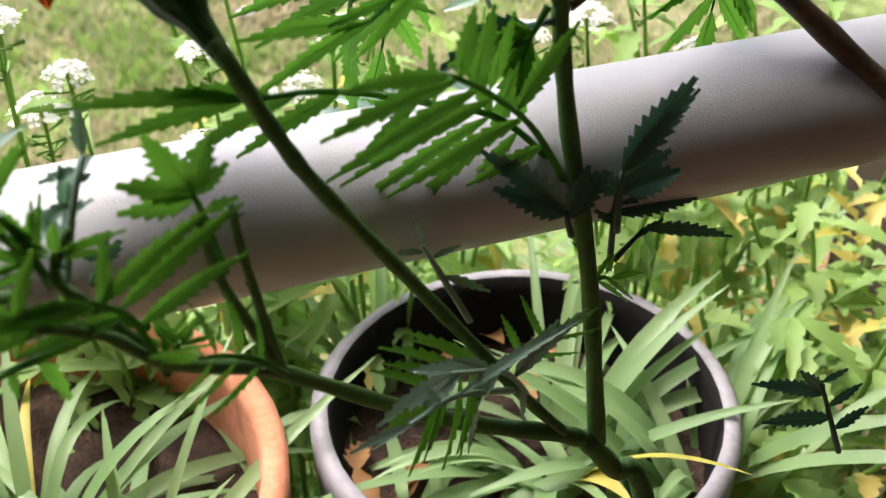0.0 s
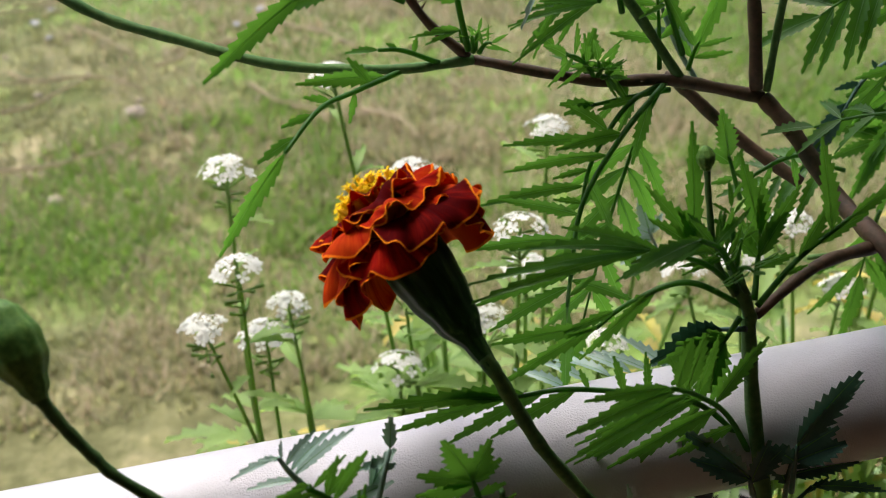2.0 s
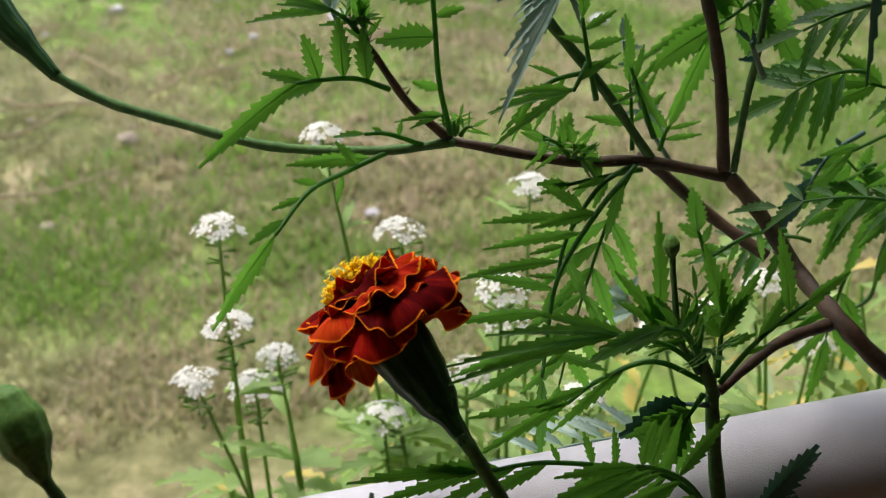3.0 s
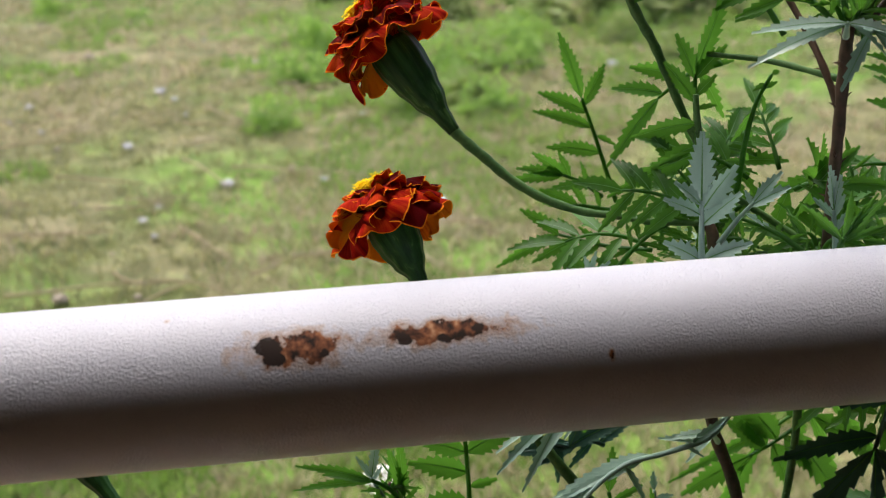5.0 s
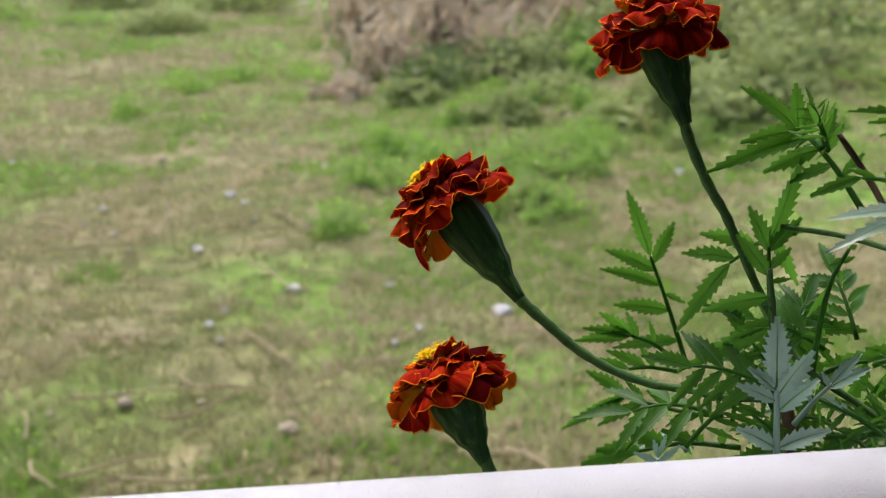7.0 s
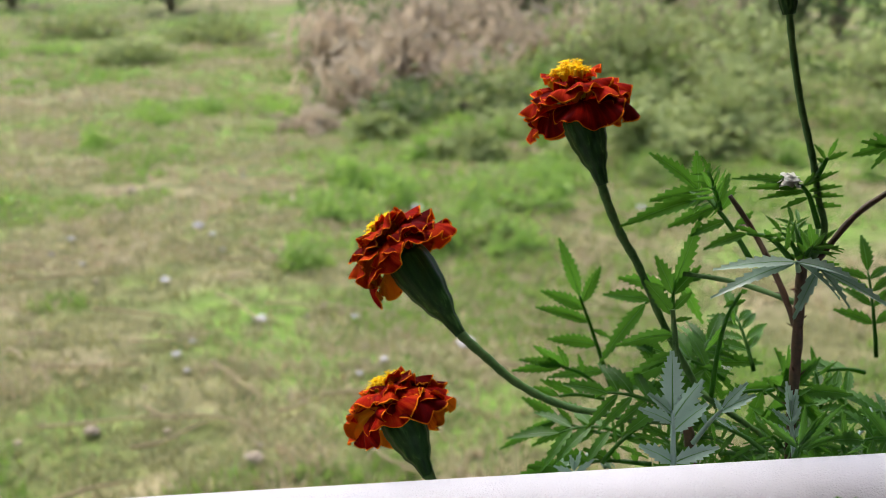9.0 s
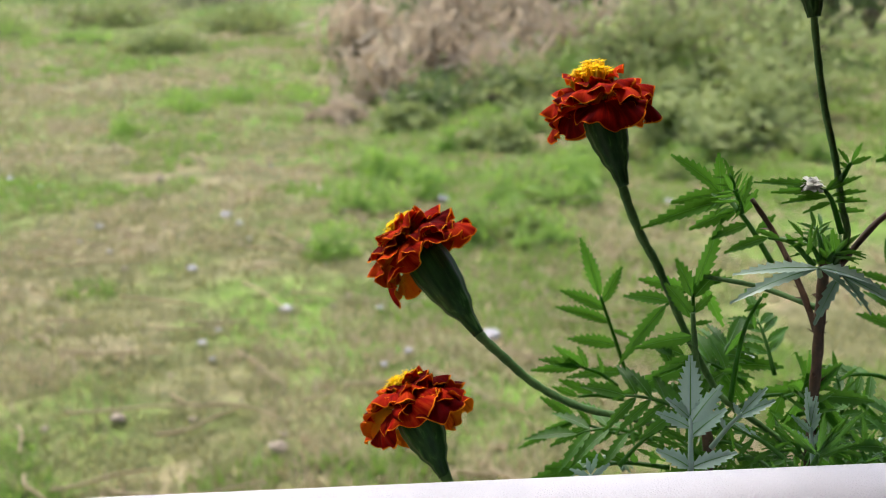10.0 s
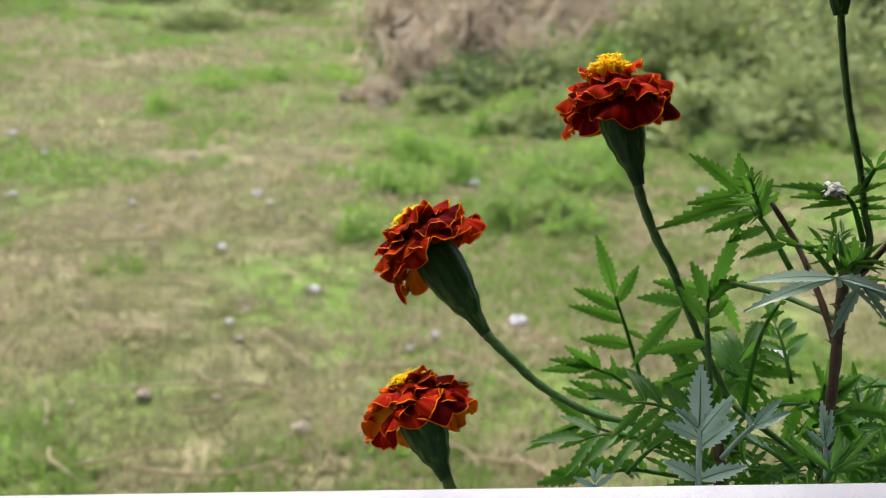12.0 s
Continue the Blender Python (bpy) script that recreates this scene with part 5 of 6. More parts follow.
tuft((0.131, -0.018, 0.905), 6, 0.034, 1, 0.010)
tuft((0.190, 0.060, 1.178), 5, 0.024, 3, 0.008)
tuft((0.168, 0.090, 1.190), 4, 0.022, 4, 0.008)
tuft((0.190, 0.061, 1.098), 7, 0.032, 5, 0.010, 1.3)
tuft((0.155, 0.085, 1.096), 7, 0.028, 6, 0.009, 1.5)
tuft((0.033, 0.084, 1.000), 5, 0.016, 7, 0.006)
tuft((0.118, 0.080, 0.936), 3, 0.022, 8, 0.008, 1.4)
tuft((0.072, 0.085, 0.949), 4, 0.016, 9, 0.006)
tuft((-0.002, -0.072, 0.871), 2, 0.022, 10, 0.011)
tuft((0.018, -0.068, 0.836), 2, 0.018, 11, 0.009)
rng = random.Random(21)
for i in range(30):
    foot = Vector((rng.uniform(0.23, 0.40), rng.uniform(-0.01, 0.13), rng.uniform(0.86, 1.10)))
    way = Vector((rng.uniform(-1, 0.4), rng.uniform(-0.7, 0.6), rng.uniform(-0.6, 0.6))).normalized()
    leaf(foot, foot + way * rng.uniform(0.05, 0.09), rng.choice((4, 5)), rng.uniform(0.016, 0.026), rng.uniform(10, 70), "mid")
for i in range(24):
    foot = Vector((rng.uniform(0.12, 0.29), rng.uniform(0.03, 0.14), rng.uniform(1.045, 1.085)))
    way = Vector((rng.uniform(-1, 0.8), rng.uniform(-0.6, 0.6), rng.uniform(-0.4, 0.3))).normalized()
    leaf(foot, foot + way * rng.uniform(0.04, 0.07), rng.choice((3, 4)), rng.uniform(0.016, 0.024), rng.uniform(30, 75), ("mid", "silver", "mid")[i % 3])
for i in range(14):
    foot = Vector((rng.uniform(0.15, 0.27), rng.uniform(0.06, 0.14), rng.uniform(1.085, 1.110)))
    way = Vector((rng.uniform(-1, 1), rng.uniform(-0.8, 0.5), rng.uniform(0.0, 0.5))).normalized()
    leaf(foot, foot + way * rng.uniform(0.04, 0.06), rng.choice((3, 4)), rng.uniform(0.015, 0.021), rng.uniform(20, 70), "up")
for i in range(6):
    foot = Vector((rng.uniform(0.185, 0.27), rng.uniform(0.05, 0.11), rng.uniform(1.098, 1.122)))
    way = Vector((rng.uniform(-1, 1), rng.uniform(-0.8, 0.3), rng.uniform(-0.1, 0.6))).normalized()
    leaf(foot, foot + way * rng.uniform(0.035, 0.055), rng.choice((3, 4)), rng.uniform(0.014, 0.020), rng.uniform(20, 70), "up")
for i in range(20):
    foot = Vector((rng.uniform(0.12, 0.27), rng.uniform(0.04, 0.10), rng.uniform(1.075, 1.095)))
    way = Vector((rng.uniform(-1, 1), rng.uniform(-0.8, 0.5), rng.uniform(0.1, 0.7))).normalized()
    leaf(foot, foot + way * rng.uniform(0.03, 0.045), rng.choice((3, 4, 5)), rng.uniform(0.009, 0.013), rng.uniform(10, 70), "fork")


# ---- white-flowered plants in pots beyond the rail ----
WHITE = leafy("white_blossom", (0.70, 0.72, 0.68), (0.84, 0.85, 0.82), (0.8, 0.82, 0.75), 0.3, 0.7, scale=200)
WEED = leafy("soft_leaf", (0.15, 0.27, 0.07), (0.30, 0.44, 0.14), (0.46, 0.70, 0.16), 0.45, 0.55)
STRAP = leafy("strap_leaf", (0.14, 0.26, 0.09), (0.34, 0.46, 0.24), (0.40, 0.58, 0.22), 0.38, 0.45, scale=30)
YELLOW = leafy("yellowing_leaf", (0.40, 0.38, 0.06), (0.58, 0.46, 0.14), (0.6, 0.55, 0.1), 0.35, 0.5, scale=40)
TERRACOTTA = plain("terracotta", (0.46, 0.15, 0.07), (0.62, 0.27, 0.16), 30, 0.85, 0.4, 0.001)
BLACK = plain("black_plastic", (0.007, 0.006, 0.006), (0.018, 0.016, 0.016), 25, 0.8, 0.2, 0.0006, 0.1)
PALE = plain("weathered_grey_plastic", (0.20, 0.185, 0.21), (0.30, 0.285, 0.315), 25, 0.6, 0.2, 0.0006)
SOIL = plain("potting_soil", (0.025, 0.014, 0.010), (0.11, 0.06, 0.042), 70, 0.95, 1.0, 0.006)
DRY = leafy("dry_leaf", (0.32, 0.15, 0.06), (0.5, 0.28, 0.12), (0.5, 0.25, 0.08), 0.25, 0.7, scale=40)


def pot(x, y, rim_z, r, material, label, inside=None, floor=TERRACE):
    """A tapered round pot with a rolled rim, filled with soil."""
    root = tagged(new("flower_pot"), label, "flower pot")
    root.location = (x, y, floor)
    h = rim_z - floor
    prof = [(0.70 * r, 0), (0.94 * r, h - 0.03), (1.04 * r, h - 0.03), (1.05 * r, h - 0.004), (1.02 * r, h), (0.96 * r, h), (0.94 * r, h - 0.01), (0.90 * r, h - 0.07)]
    bm = bmesh.new()
    rings = [[bm.verts.new((math.cos(a) * q, math.sin(a) * q, z)) for a in [2 * math.pi * k / 48 for k in range(48)]] for q, z in prof]
    for j, (a, b) in enumerate(zip(rings, rings[1:])):
        for k in range(48):
            f = bm.faces.new((a[k], a[(k + 1) % 48], b[(k + 1) % 48], b[k]))
            f.material_index = 1 if j >= 5 else 0
    bm.faces.new(rings[0][::-1])
    body = part("pot_body", mesh_of(bm, "pot_body", material, inside or material), None, root)
    bm = bmesh.new()
    rows = 14
    c = bm.verts.new((0, 0, h - 0.035))
    last = None
    for j in range(1, rows + 1):
        ring = [bm.verts.new((math.cos(a) * r * 0.92 * j / rows, math.sin(a) * r * 0.92 * j / rows, h - 0.045 + 0.010 * noise.noise((math.cos(a) * j * 0.9, math.sin(a) * j * 0.9, x * 9)))) for a in [2 * math.pi * k / 32 for k in range(32)]]
        for k in range(32):
            bm.faces.new((c, ring[k], ring[(k + 1) % 32]) if last is None else (last[k], ring[k], ring[(k + 1) % 32], last[(k + 1) % 32]))
        last = ring
    part("soil", bm, SOIL, root, "dark crumbly potting soil")
    return root


pot(0.188, 0.112, 0.60, 0.104, PALE, "round plastic pot, grey outside and black inside, full of soil", BLACK)
pot(-0.065, 0.12, 0.62, 0.125, TERRACOTTA, "round terracotta pot on the terrace edge")


def blade(bm, base, way, length, width, droop, mi=0, twist=0.0):
    """A long arching strap leaf with a channelled middle."""
    flat = Vector((way.x, way.y, 0)).normalized() if Vector((way.x, way.y, 0)).length > 1e-4 else Vector((1, 0, 0))
    side = Vector((-flat.y, flat.x, 0)) * math.cos(twist) + Vector((0, 0, 1)) * math.sin(twist)
    rows = []
    n = 9
    for i in range(n + 1):
        t = i / n
        c = base + way * (length * t) + flat * (length * 0.25 * t * t) - Vector((0, 0, 1)) * (droop * length * t * t)
        w = width * 0.5 * (0.55 + 1.4 * t - 1.9 * t * t) if t < 0.97 else width * 0.02
        rows.append([bm.verts.new(c - side * w), bm.verts.new(c - Vector((0, 0, 1)) * (w * 0.4)), bm.verts.new(c + side * w)])
    for a, b in zip(rows, rows[1:]):
        for k in (0, 1):
            bm.faces.new((a[k], a[k + 1], b[k + 1], b[k])).material_index = mi


def strap_plant(x, y, z, count, reach, seed, label, wide=1.0):
    rng = random.Random(seed)
    root = tagged(new("strap_leaf_plant"), label, "plant")
    root.location = (x, y, z)
    for k in range(count):
        a = rng.uniform(0, 6.28)
        bm = bmesh.new()
        lean = rng.uniform(0.25, 1.0)
        way = Vector((math.cos(a) * lean, math.sin(a) * lean, 1.0)).normalized()
        ln = reach * rng.uniform(0.6, 1.1)
        blade(bm, Vector((math.cos(a), math.sin(a), 0)) * 0.012, way, ln, wide * rng.uniform(0.006, 0.012), rng.uniform(0.25, 0.85), 0, rng.uniform(-0.4, 0.4))
        part("leaf", bm, YELLOW if rng.random() < 0.02 else STRAP, root)
    return root


strap_plant(0.20, 0.10, 0.55, 26, 0.15, 1, "pale green strap-leaved plant growing in a pot", 1.2)
strap_plant(0.13, 0.17, 0.55, 14, 0.11, 2, "pale green strap-leaved plant growing in a pot")
strap_plant(-0.06, 0.11, 0.56, 46, 0.17, 3, "pale green strap-leaved plant in a terracotta pot")
strap_plant(-0.02, 0.07, 0.56, 34, 0.14, 4, "pale green strap-leaved plant in a terracotta pot")
for i, (x, y, n, r) in enumerate(((0.36, 0.12, 18, 0.34), (0.45, 0.2, 18, 0.36), (0.33, 0.24, 18, 0.36), (0.45, 0.10, 16, 0.34))):
    strap_plant(x, y, TERRACE, n, r, 30 + i, "yellow-green strap-leaved clump on the terrace edge")
strap_plant(0.21, 0.055, 0.545, 14, 0.13, 41, "pale green strap-leaved plant spilling over the pot rim", 1.25)
strap_plant(0.13, 0.06, 0.545, 10, 0.10, 42, "pale green strap-leaved plant spilling over the pot rim", 1.25)
strap_plant(0.275, 0.075, 0.55, 20, 0.16, 43, "pale green strap-leaved plant spilling over the pot rim", 1.25)
strap_plant(0.265, 0.045, 0.54, 22, 0.18, 45, "pale green strap-leaved plant spilling over the pot rim", 1.25)
strap_plant(0.165, 0.035, 0.50, 16, 0.13, 46, "pale green strap-leaved plant squeezed against the pot")
strap_plant(0.085, 0.055, 0.50, 34, 0.17, 44, "pale green strap-leaved plant squeezed between two pots", 1.5)
strap_plant(0.31, 0.32, TERRACE, 30, 0.34, 7, "yellow-green strap-leaved clump on the terrace edge")
strap_plant(0.05, 0.33, TERRACE, 30, 0.36, 8, "pale green strap-leaved clump on the terrace edge")
strap_plant(0.45, 0.38, TERRACE, 30, 0.38, 9, "yellow-green strap-leaved clump on the terrace edge")
strap_plant(-0.22, 0.30, TERRACE, 26, 0.30, 10, "pale green strap-leaved clump on the terrace edge")


def blossom(bm, c, size, rng):
    """A domed head of many small four-petalled flowers."""
    for _ in range(34):
        a, r = rng.uniform(0, 6.28), size * math.sqrt(rng.random())
        p = c + Vector((math.cos(a) * r, math.sin(a) * r, size * 0.5 * (1 - (r / size) ** 2) + rng.uniform(-0.001, 0.001)))
        up = (p - c + Vector((0, 0, size * 0.9))).normalized()
        s = up.orthogonal().normalized()
        o = up.cross(s)
        spin = rng.uniform(0, 1.5)
        for k in range(4):
            b = spin + k * math.pi / 2
            d = s * math.cos(b) + o * math.sin(b)
            e = up.cross(d)
            q = 0.0032
            bm.faces.new([bm.verts.new(v) for v in (p, p + d * q * 0.7 - e * q * 0.45, p + d * q * 1.2 + up * 0.0004, p + d * q * 0.7 + e * q * 0.45)])


def white_flower_plant(x, y, z, heads, seed, label):
    """Thin stalks from one root, each with a white flower head and narrow leaves."""
    rng = random.Random(seed)
    root = tagged(new("white_flower_plant"), label, "plant", "white flowers beyond the rail")
    root.location = (x, y, z)
    for hx, hy, hz, size in heads:
        top = Vector((hx - x, hy - y, hz - z))
        mid = top * 0.5 + Vector((rng.uniform(-0.015, 0.015), rng.uniform(-0.015, 0.015), 0.02))
        path = spline([Vector((0, 0, 0)), mid, top])
        bm = bmesh.new()
        tube(bm, path, [0.0018 - 0.0008 * i / (len(path) - 1) for i in range(len(path))], 6)
        st = part("stalk", bm, WEED, root)
        bm = bmesh.new()
        for i in range(9):
            q = path[rng.randrange(3, len(path) - 1)]
            a = rng.uniform(0, 6.28)
            way = Vector((math.cos(a), math.sin(a), rng.uniform(0.1, 0.9)))
            leaflet(bm, q, way, Vector((0, 0, 1)), rng.uniform(0.018, 0.04), rng.uniform(0.005, 0.010), 3, 0.3)
        # pods and side buds under the head
        for i in range(12):
            a = rng.uniform(0, 6.28)
            q = top - Vector((0, 0, rng.uniform(0.002, 0.03)))
            tip = q + Vector((math.cos(a), math.sin(a), 0.4)) * rng.uniform(0.006, 0.014)
            tube(bm, [q, tip], [0.0004, 0.0012], 4)
        part("leaves", bm, WEED, st)
        bm = bmesh.new()
        blossom(bm, top, size, rng)
        part("flower_head", bm, WHITE, st, "domed white flower head")
    return root


white_flower_plant(0.0, 0.23, 0.45, [(-0.023, 0.21, 0.800, 0.013), (-0.021, 0.26, 0.832, 0.014), (-0.045, 0.22, 0.762, 0.013), (-0.013, 0.24, 0.738, 0.015), (0.002, 0.25, 0.750, 0.011)], 1, "slender plant with several domed white flower heads")
white_flower_plant(0.08, 0.24, 0.45, [(0.076, 0.24, 0.825, 0.013), (0.058, 0.23, 0.709, 0.014), (0.045, 0.30, 0.862, 0.012), (0.068, 0.25, 0.75, 0.012)], 2, "slender plant with domed white flower heads")
white_flower_plant(0.14, 0.22, 0.45, [(0.123, 0.20, 0.804, 0.014), (0.107, 0.22, 0.738, 0.014), (0.171, 0.20, 0.722, 0.012), (0.17, 0.30, 0.81, 0.013), (0.135, 0.23, 0.76, 0.013)], 3, "slender plant with domed white flower heads")
white_flower_plant(0.30, 0.21, 0.45, [(0.317, 0.20, 0.73, 0.012), (0.26, 0.22, 0.75, 0.014), (0.28, 0.2, 0.78, 0.012), (0.235, 0.24, 0.735, 0.013)], 4, "slender plant with domed white flower heads")


# ---- the lawn's growth and litter ----
GRASS = leafy("grass_blade", (0.21, 0.212, 0.104), (0.315, 0.305, 0.165), (0.42, 0.44, 0.18), 0.45, 0.7, scale=1.2)
STRAW = leafy("dry_grass", (0.36, 0.295, 0.18), (0.54, 0.465, 0.32), (0.6, 0.5, 0.32), 0.35, 0.8, scale=2)
LUSH = leafy("lush_grass", (0.14, 0.25, 0.045), (0.22, 0.36, 0.08), (0.34, 0.55, 0.09), 0.45, 0.6, scale=2)


def grass_sheet(name, material, count, tall, seed, label, threshold, shift, near=1.2, far=10.7):
    """Tufts of short blades where a slow noise is high."""
    rng = random.Random(seed)
    verts, faces = [], []
    made = 0
    while made < count:
        y = near + (far - near) * rng.random() ** 1.3
        x = rng.uniform(-0.58, 0.62) * (y + 0.6) + 0.1
        if noise.noise((x * 0.9 + shift, y * 0.9, shift)) + 0.5 * noise.noise((x * 3 + shift, y * 3, shift)) < threshold:
            continue
        made += 1
        z = height(x, y) - 0.004
        for _ in range(5):
            a, t = rng.uniform(0, 6.28), tall * rng.uniform(0.5, 1.3)
            bx, by = x + rng.uniform(-0.03, 0.03), y + rng.uniform(-0.03, 0.03)
            dx, dy = math.cos(a), math.sin(a)
            w = 0.0022 + 0.0007 * y
            i = len(verts)
            lean = rng.uniform(0.2, 1.3) * t
            verts += [(bx - dy * w, by + dx * w, z), (bx + dy * w, by - dx * w, z), (bx + dx * lean, by + dy * lean, z + t)]
            faces.append((i, i + 1, i + 2))
    me = bpy.data.meshes.new(name)
    me.from_pydata(verts, [], faces)
    me.materials.append(material)
    return tagged(new(name, me), label, "grass", kind="stuff")


grass_sheet("lawn_grass", GRASS, 20000, 0.030, 1, "short yellow-green lawn grass", -0.35, 0.0)
grass_sheet("dry_lawn_grass", STRAW, 10000, 0.030, 2, "dry straw-coloured grass", -0.14, 7.0)
grass_sheet("lush_lawn_grass", LUSH, 12000, 0.036, 3, "fresh green taller grass", 0.12, 13.0, 1.6)
grass_sheet("near_dry_grass", STRAW, 1500, 0.026, 4, "pale dry grass near the terrace", 0.0, 21.0, 1.2, 3.2)

STONE = plain("pale_stone", (0.34, 0.335, 0.355), (0.54, 0.53, 0.56), 30, 0.8, 0.4, 0.004)
BEIGE = plain("beige_stone", (0.22, 0.18, 0.13), (0.36, 0.31, 0.24), 20, 0.85, 0.4, 0.004)


def stone(x, y, size, seed, material, label, flat=0.5):
    rng = random.Random(seed)
    bm = bmesh.new()
    bmesh.ops.create_icosphere(bm, subdivisions=2, radius=size)
    for v in bm.verts:
        v.co *= 1 + 0.45 * noise.noise(v.co * (1.2 / size) + Vector((seed, 0, 0)))
        v.co.z *= flat
    ob = tagged(new("stone", mesh_of(bm, "stone", material, smooth=False)), label, "stone", "stones on the lawn")
    ob.matrix_basis = pose(x, y, height(x, y) + size * flat * 0.4 + 0.012, 0, 0, rng.uniform(0, 360))
    return ob


for i, (x, y, s) in enumerate(((-0.482, 4.465, 0.026), (-0.534, 3.729, 0.022), (-0.189, 3.276, 0.026), (0.424, 4.564, 0.036), (-0.417, 2.962, 0.018),
                               (-1.773, 5.54, 0.030), (-1.516, 5.143, 0.020), (-0.962, 4.314, 0.022), (0.43, 2.959, 0.034), (-0.382, 3.075, 0.014), (-1.473, 4.486, 0.020),
                               (1.353, 4.392, 0.026), (1.132, 2.719, 0.034), (-0.374, 2.831, 0.014), (0.109, 3.226, 0.016), (-0.416, 4.333, 0.018), (0.3, 1.75, 0.018))):
    stone(x, y, s * 0.80, i, STONE, "small pale stone lying in the grass", 0.45)
for i, (x, y, s) in enumerate(((-0.568, 2.433, 0.026), (-0.839, 5.125, 0.030), (-0.162, 2.25, 0.030), (0.499, 4.019, 0.022), (-0.33, 1.9, 0.02))):
    stone(x, y, s * 0.75, 40 + i, BEIGE, "rounded beige stone lying in the grass", 0.5)

rng = random.Random(61)
for i in range(40):
    y = rng.uniform(2.2, 6.0)
    x = rng.uniform(-0.42, 0.16) * y + rng.gauss(0, 0.12)
    stone(x, y, rng.uniform(0.006, 0.012), 60 + i, BEIGE if i % 3 else STONE, "tiny pale pebble lying in the grass", 0.6)


# ---- scrub beyond the lawn ----
BUSH = leafy("scrub_leaf", (0.055, 0.09, 0.03), (0.18, 0.22, 0.08), (0.2, 0.35, 0.08), 0.3, 0.6, scale=3)
BUSH_PALE = leafy("pale_scrub_leaf", (0.18, 0.24, 0.07), (0.36, 0.43, 0.15), (0.44, 0.52, 0.18), 0.36, 0.6, scale=3)
FRESH = leafy("fresh_weed_leaf", (0.17, 0.29, 0.06), (0.30, 0.43, 0.11), (0.42, 0.68, 0.12), 0.45, 0.6, scale=3)
BROWN = leafy("dead_brushwood", (0.36, 0.30, 0.21), (0.62, 0.53, 0.40), (0.66, 0.55, 0.40), 0.4, 0.85, scale=4)
TWIG = plain("twig_bark", (0.16, 0.13, 0.09), (0.30, 0.25, 0.18), 20, 0.9, 0.3, 0.002)


def shrub(x, y, wide, tall, seed, material, label, leaves=900, leaf_size=0.05, twigs=16, upright=0.0, loose=0.13):
    """Many twigs from the root, leaves gathered in uneven clumps along them."""
    rng = random.Random(seed)
    root = tagged(new("shrub"), label, "shrub", "scrub beyond the lawn")
    root.location = (x, y, height(x, y) - 0.02)
    bm, lv = bmesh.new(), []
    tips = []
    for k in range(twigs):
        a, out = rng.uniform(0, 6.28), wide * math.sqrt(rng.random())
        top = Vector((math.cos(a) * out, math.sin(a) * out * 0.7, tall * (1 - 0.55 * (out / wide) ** 2) * rng.uniform(0.55, 1.0)))
        path = spline([Vector((0, 0, 0)), top * 0.5 + Vector((0, 0, tall * 0.12)), top], 4)
        tube(bm, path, [0.014 * (1 - 0.8 * i / 8) for i in range(9)], 5)
        tips.append(path)
    part("trunk", bm, TWIG, root, "thin bare branching twigs")
    verts, faces = [], []
    for _ in range(leaves):
        path = rng.choice(tips)
        c = path[rng.randrange(2, len(path))] + Vector([rng.gauss(0, wide * loose) for _ in range(3)])
        if c.z < 0.01:
            c.z = rng.uniform(0.01, 0.15)
        d = (Vector([rng.uniform(-1, 1) for _ in range(3)]) * (1 - upright) + Vector((0, 0, upright))).normalized()
        e = d.orthogonal().normalized()
        s = leaf_size * rng.uniform(0.5, 1.3)
        i = len(verts)
        verts += [tuple(c - d * s), tuple(c + e * s * (0.35 - 0.25 * upright)), tuple(c + d * s), tuple(c - e * s * (0.35 - 0.25 * upright))]
        faces.append((i, i + 1, i + 2, i + 3))
    me = bpy.data.meshes.new("crown")
    me.from_pydata(verts, [], faces)
    me.materials.append(material)
    part("crown", me, None, root)
    return root


for i, (x, y, w, t) in enumerate(((0.3, 7.2, 0.28, 0.40), (0.62, 7.5, 0.30, 0.60), (0.95, 7.3, 0.30, 0.35), (1.2, 7.9, 0.32, 0.55), (0.8, 8.2, 0.35, 0.9), (1.7, 8.1, 0.3, 0.6), (0.2, 8.4, 0.3, 0.6), (1.3, 8.8, 0.35, 1.0), (2.3, 8.4, 0.3, 0.7), (2.9, 8.3, 0.3, 0.8))):
    shrub(x, y, w, t, i, BROWN, "dry beige tall grass and brushwood at the scrub edge", 520, 0.075, 14, 0.5, 0.34)
for i, (x, y, w, t) in enumerate(((1.45, 7.2, 0.4, 0.32), (1.62, 5.3, 0.34, 0.34), (2.4, 7.9, 0.6, 0.9), (3.4, 6.2, 0.6, 0.7), (2.05, 5.7, 0.40, 0.38), (0.55, 6.9, 0.25, 0.14), (2.0, 7.4, 0.55, 0.7), (2.5, 6.3, 0.5, 0.55), (1.85, 6.3, 0.3, 0.28), (2.9, 7.2, 0.6, 0.8), (1.15, 6.2, 0.25, 0.12), (1.3, 5.4, 0.18, 0.10), (0.8, 5.6, 0.2, 0.08), (3.1, 5.4, 0.4, 0.4), (-0.9, 11.0, 0.7, 0.22), (-2.1, 11.6, 0.8, 0.25), (-3.3, 10.9, 0.6, 0.20), (-4.4, 12.2, 0.9, 0.4), (-1.4, 9.6, 0.4, 0.12), (0.35, 6.2, 0.2, 0.07))):
    shrub(x, y, w, t, 20 + i, BUSH_PALE, "low pale green scrub bush", 1300, 0.04)
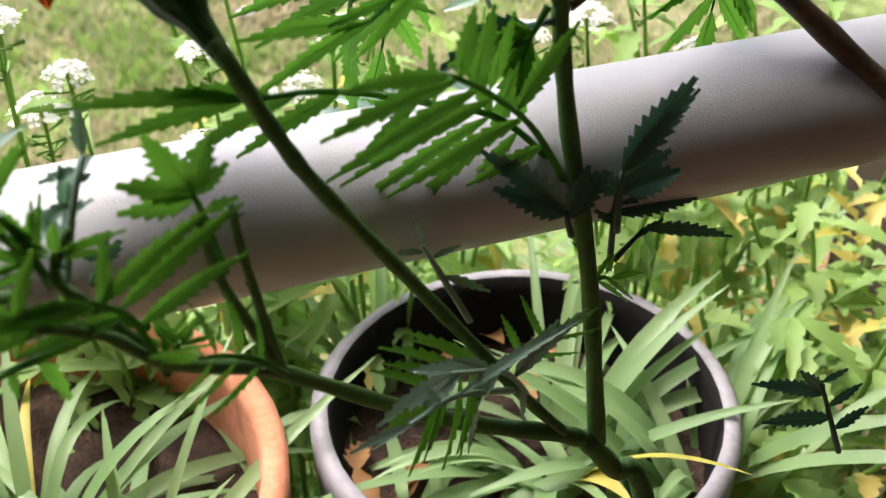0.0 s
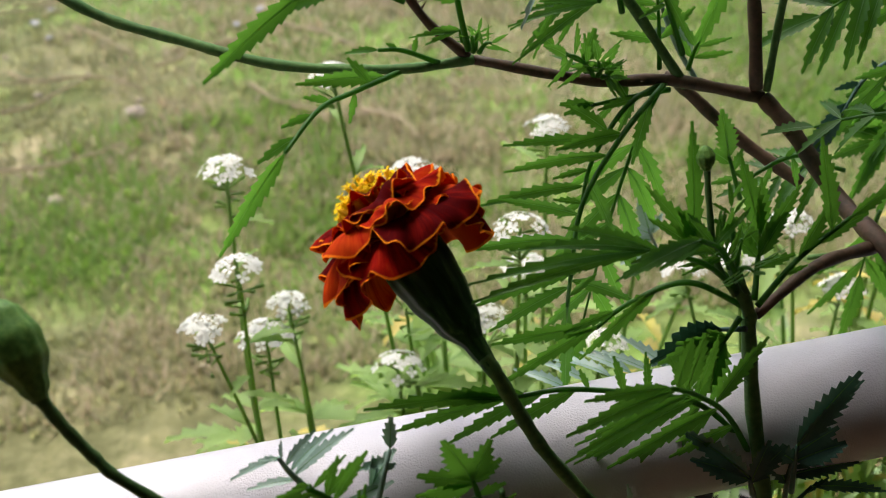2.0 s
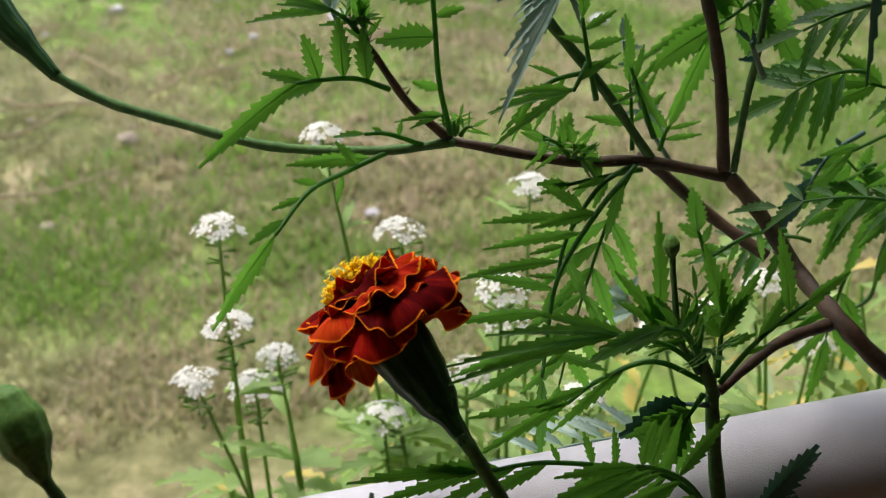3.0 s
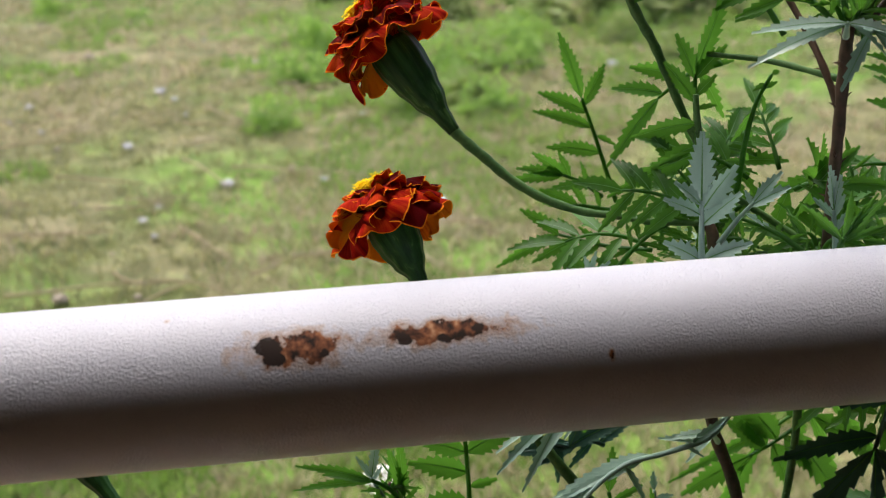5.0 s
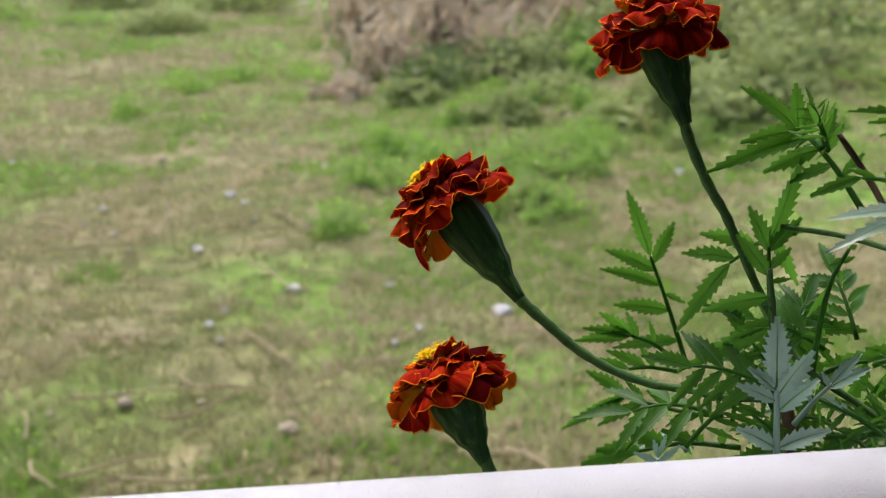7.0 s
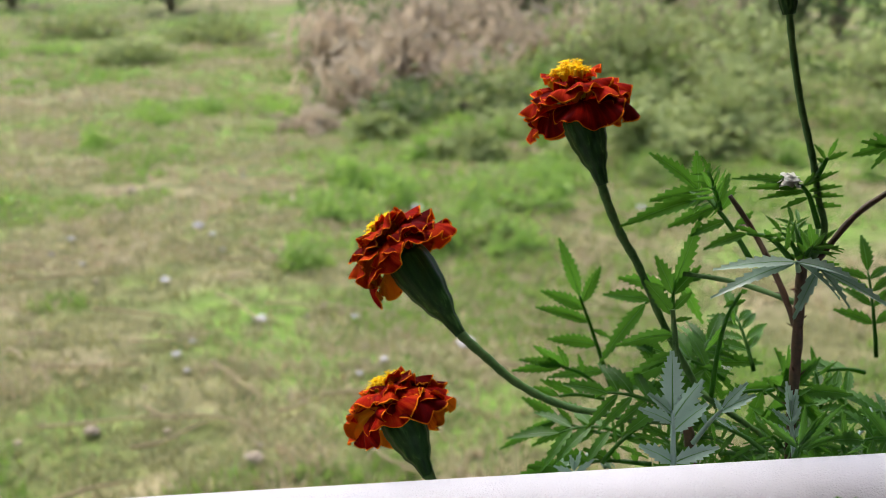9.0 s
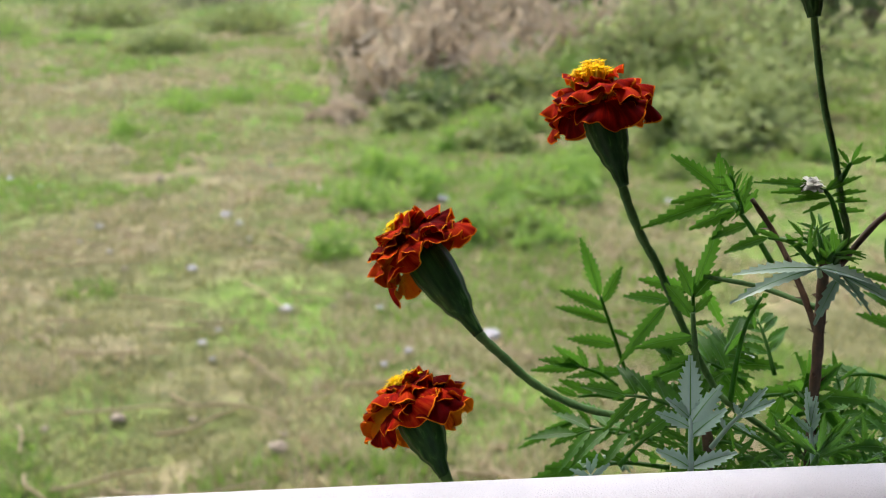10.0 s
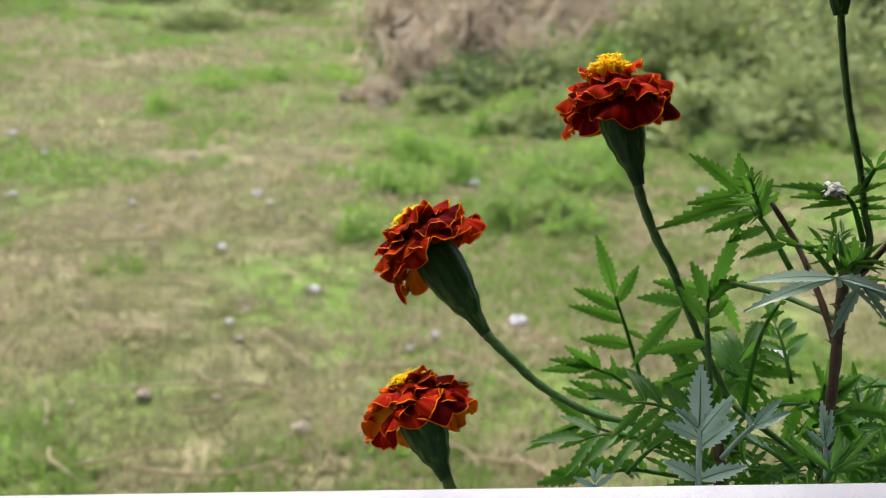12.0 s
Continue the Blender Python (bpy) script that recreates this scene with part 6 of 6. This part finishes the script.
for i, (x, y, w, t) in enumerate(((2.6, 9.0, 0.9, 1.6), (3.6, 8.6, 0.9, 1.7), (1.9, 10.0, 0.9, 1.5), (4.4, 8.0, 0.8, 1.5), (0.9, 10.8, 1.0, 1.2), (3.0, 11.0, 1.2, 2.4), (4.9, 10.5, 1.2, 2.4), (1.2, 12.5, 1.3, 2.0), (-1.6, 14.0, 1.4, 1.8), (-3.6, 15.0, 1.5, 2.2), (-5.8, 14.5, 1.5, 2.2))):
    shrub(x, y, w, t, 50 + i, BUSH, "dark green overgrown scrub bush", 1500, 0.06)

rng = random.Random(5)
for i in range(64):
    y = rng.uniform(6.7, 10.2)
    x = rng.uniform(0.05, 0.66) * (y - 4.0) + rng.uniform(-0.2, 0.6)
    w = rng.uniform(0.16, 0.34)
    shrub(x, y, w, w * rng.uniform(0.7, 1.5), 200 + i, (BUSH_PALE, BUSH, FRESH, BROWN)[i % 4], ("low pale green scrub bush", "small dark green scrub bush", "fresh green scrub bush", "dry beige grass tussock in the scrub")[i % 4], 420, 0.04, 10, 0.5 if i % 4 == 3 else 0.15, 0.26)


def dry_stalk(x, y, length, turn, seed):
    """A bleached straw stalk lying on the grass."""
    rng = random.Random(seed)
    bm = bmesh.new()
    pts = [Vector((length * t, 0.02 * math.sin(3 * t + seed), 0.022 + 0.014 * rng.random())) for t in (0, 0.3, 0.6, 1.0)]
    path = spline(pts, 4)
    tube(bm, path, [0.0048 - 0.0020 * i / (len(path) - 1) for i in range(len(path))], 6)
    ob = tagged(new("dry_stalk", mesh_of(bm, "dry_stalk", STRAW)), "bleached straw stalk lying on the lawn", "stalk", "dry stalks on the lawn")
    ob.matrix_basis = pose(x, y, height(x, y), 0, 0, turn)
    return ob


for i in range(46):
    y = rng.uniform(1.9, 4.4)
    dry_stalk(rng.uniform(-0.40, 0.25) * y + 0.1, y, rng.uniform(0.10, 0.34), rng.uniform(-70, 40), i)

# ---- fresh green tufts between lawn and scrub ----
for i in range(34):
    y = rng.uniform(3.9, 6.2)
    x = rng.uniform(0.04, 0.50) * (y + 0.4) + rng.uniform(-0.2, 0.2)
    w = rng.uniform(0.10, 0.24)
    shrub(x, y, w, w * rng.uniform(0.25, 0.5), 400 + i, (FRESH, BUSH_PALE, FRESH)[i % 3], "low tuft of fresh green weeds on the lawn", 420, 0.026, 8, 0.35)


for i, (x, y, w) in enumerate(((-0.24, 7.1, 0.34), (-0.62, 7.3, 0.30), (-0.95, 6.9, 0.26), (0.14, 5.15, 0.24), (0.34, 4.95, 0.20), (-0.08, 3.9, 0.16), (0.12, 4.45, 0.18), (0.9, 4.9, 0.26), (1.15, 5.1, 0.22), (-2.9, 10.4, 0.5), (-2.2, 10.2, 0.4), (-1.2, 6.2, 0.2))):
    shrub(x, y, w, w * 0.22, 500 + i, FRESH, "low spreading patch of fresh green weeds", 500, 0.024, 8, 0.35)
shrub(0.0, 6.45, 0.20, 0.07, 520, BROWN, "flattened heap of dry brown grass", 420, 0.04, 8, 0.1)


# ---- low leafy weeds among the pots ----
def weed_clump(x, y, z, wide, tall, seed, label, yellow=0.1):
    """Many thin stalks with small toothed leaves; a few have yellowed."""
    rng = random.Random(seed)
    root = tagged(new("weed_clump"), label, "plant", "weeds below the rail")
    root.location = (x, y, z)
    for k in range(9):
        a, r = rng.uniform(0, 6.28), wide * math.sqrt(rng.random())
        top = Vector((math.cos(a) * r, math.sin(a) * r, tall * rng.uniform(0.55, 1.0)))
        path = spline([Vector((top.x * 0.3, top.y * 0.3, 0)), top * 0.6 + Vector((0, 0, tall * 0.1)), top])
        bm = bmesh.new()
        tube(bm, path, [0.0016] * len(path), 5)
        st = part("stalk", bm, WEED, root)
        bm, by = bmesh.new(), bmesh.new()
        for i in range(16):
            q = path[rng.randrange(2, len(path))]
            b = rng.uniform(0, 6.28)
            way = Vector((math.cos(b), math.sin(b), rng.uniform(-0.2, 0.8)))
            leaflet(by if rng.random() < yellow else bm, q, way, Vector((0, 0, 1)), rng.uniform(0.02, 0.05), rng.uniform(0.008, 0.016), 4, 0.35)
        part("leaves", bm, WEED, st)
        if by.faces:
            part("leaves", by, YELLOW, st, "yellowing leaves")
        else:
            by.free()
    return root


for i, (x, y, w, t, f) in enumerate(((0.34, 0.10, 0.07, 0.38, 0.2), (0.42, 0.16, 0.08, 0.42, 0.3), (0.29, 0.25, 0.08, 0.40, 0.15), (0.45, 0.10, 0.08, 0.36, 0.2), (0.38, 0.28, 0.09, 0.42, 0.25),
                                     (0.45, 0.27, 0.09, 0.44, 0.15), (0.03, 0.28, 0.08, 0.36, 0.1), (0.12, 0.32, 0.08, 0.40, 0.1), (-0.18, 0.20, 0.08, 0.34, 0.05), (0.22, 0.34, 0.08, 0.42, 0.15), (0.30, 0.06, 0.05, 0.30, 0.1), (0.01, 0.23, 0.06, 0.43, 0.0), (0.09, 0.24, 0.06, 0.42, 0.05), (0.17, 0.24, 0.06, 0.43, 0.1))):
    weed_clump(x, y, TERRACE, w, t, 300 + i, "dense leafy green weeds with some yellow leaves", f)

# ---- dry leaves fallen on the soil and among the pots ----
def fallen_leaf(x, y, z, seed):
    rng = random.Random(seed)
    bm = bmesh.new()
    leaflet(bm, Vector((0, 0, 0)), Vector((1, 0, 0.1)), Vector((0, 0, 1)), rng.uniform(0.02, 0.045), rng.uniform(0.008, 0.016), 4, rng.uniform(-0.3, 0.4), 0.5)
    ob = tagged(new("fallen_leaf", mesh_of(bm, "fallen_leaf", DRY)), "curled brown dry leaf lying on soil", "leaf", "fallen leaves")
    ob.matrix_basis = pose(x, y, z, rng.uniform(-25, 25), rng.uniform(-20, 20), rng.uniform(0, 360))
    return ob


rng = random.Random(77)
for i in range(12):
    a, r = rng.uniform(0, 6.28), 0.08 * math.sqrt(rng.random())
    fallen_leaf(0.175 + math.cos(a) * r, 0.13 + math.sin(a) * r, 0.562, 100 + i)

bm = bmesh.new()
blossom(bm, Vector((0.1826, 0.062, 1.209)), 0.003, random.Random(8))
part("small_blossom", bm, WHITE, marigold, "tiny white blossom caught among the leaves")
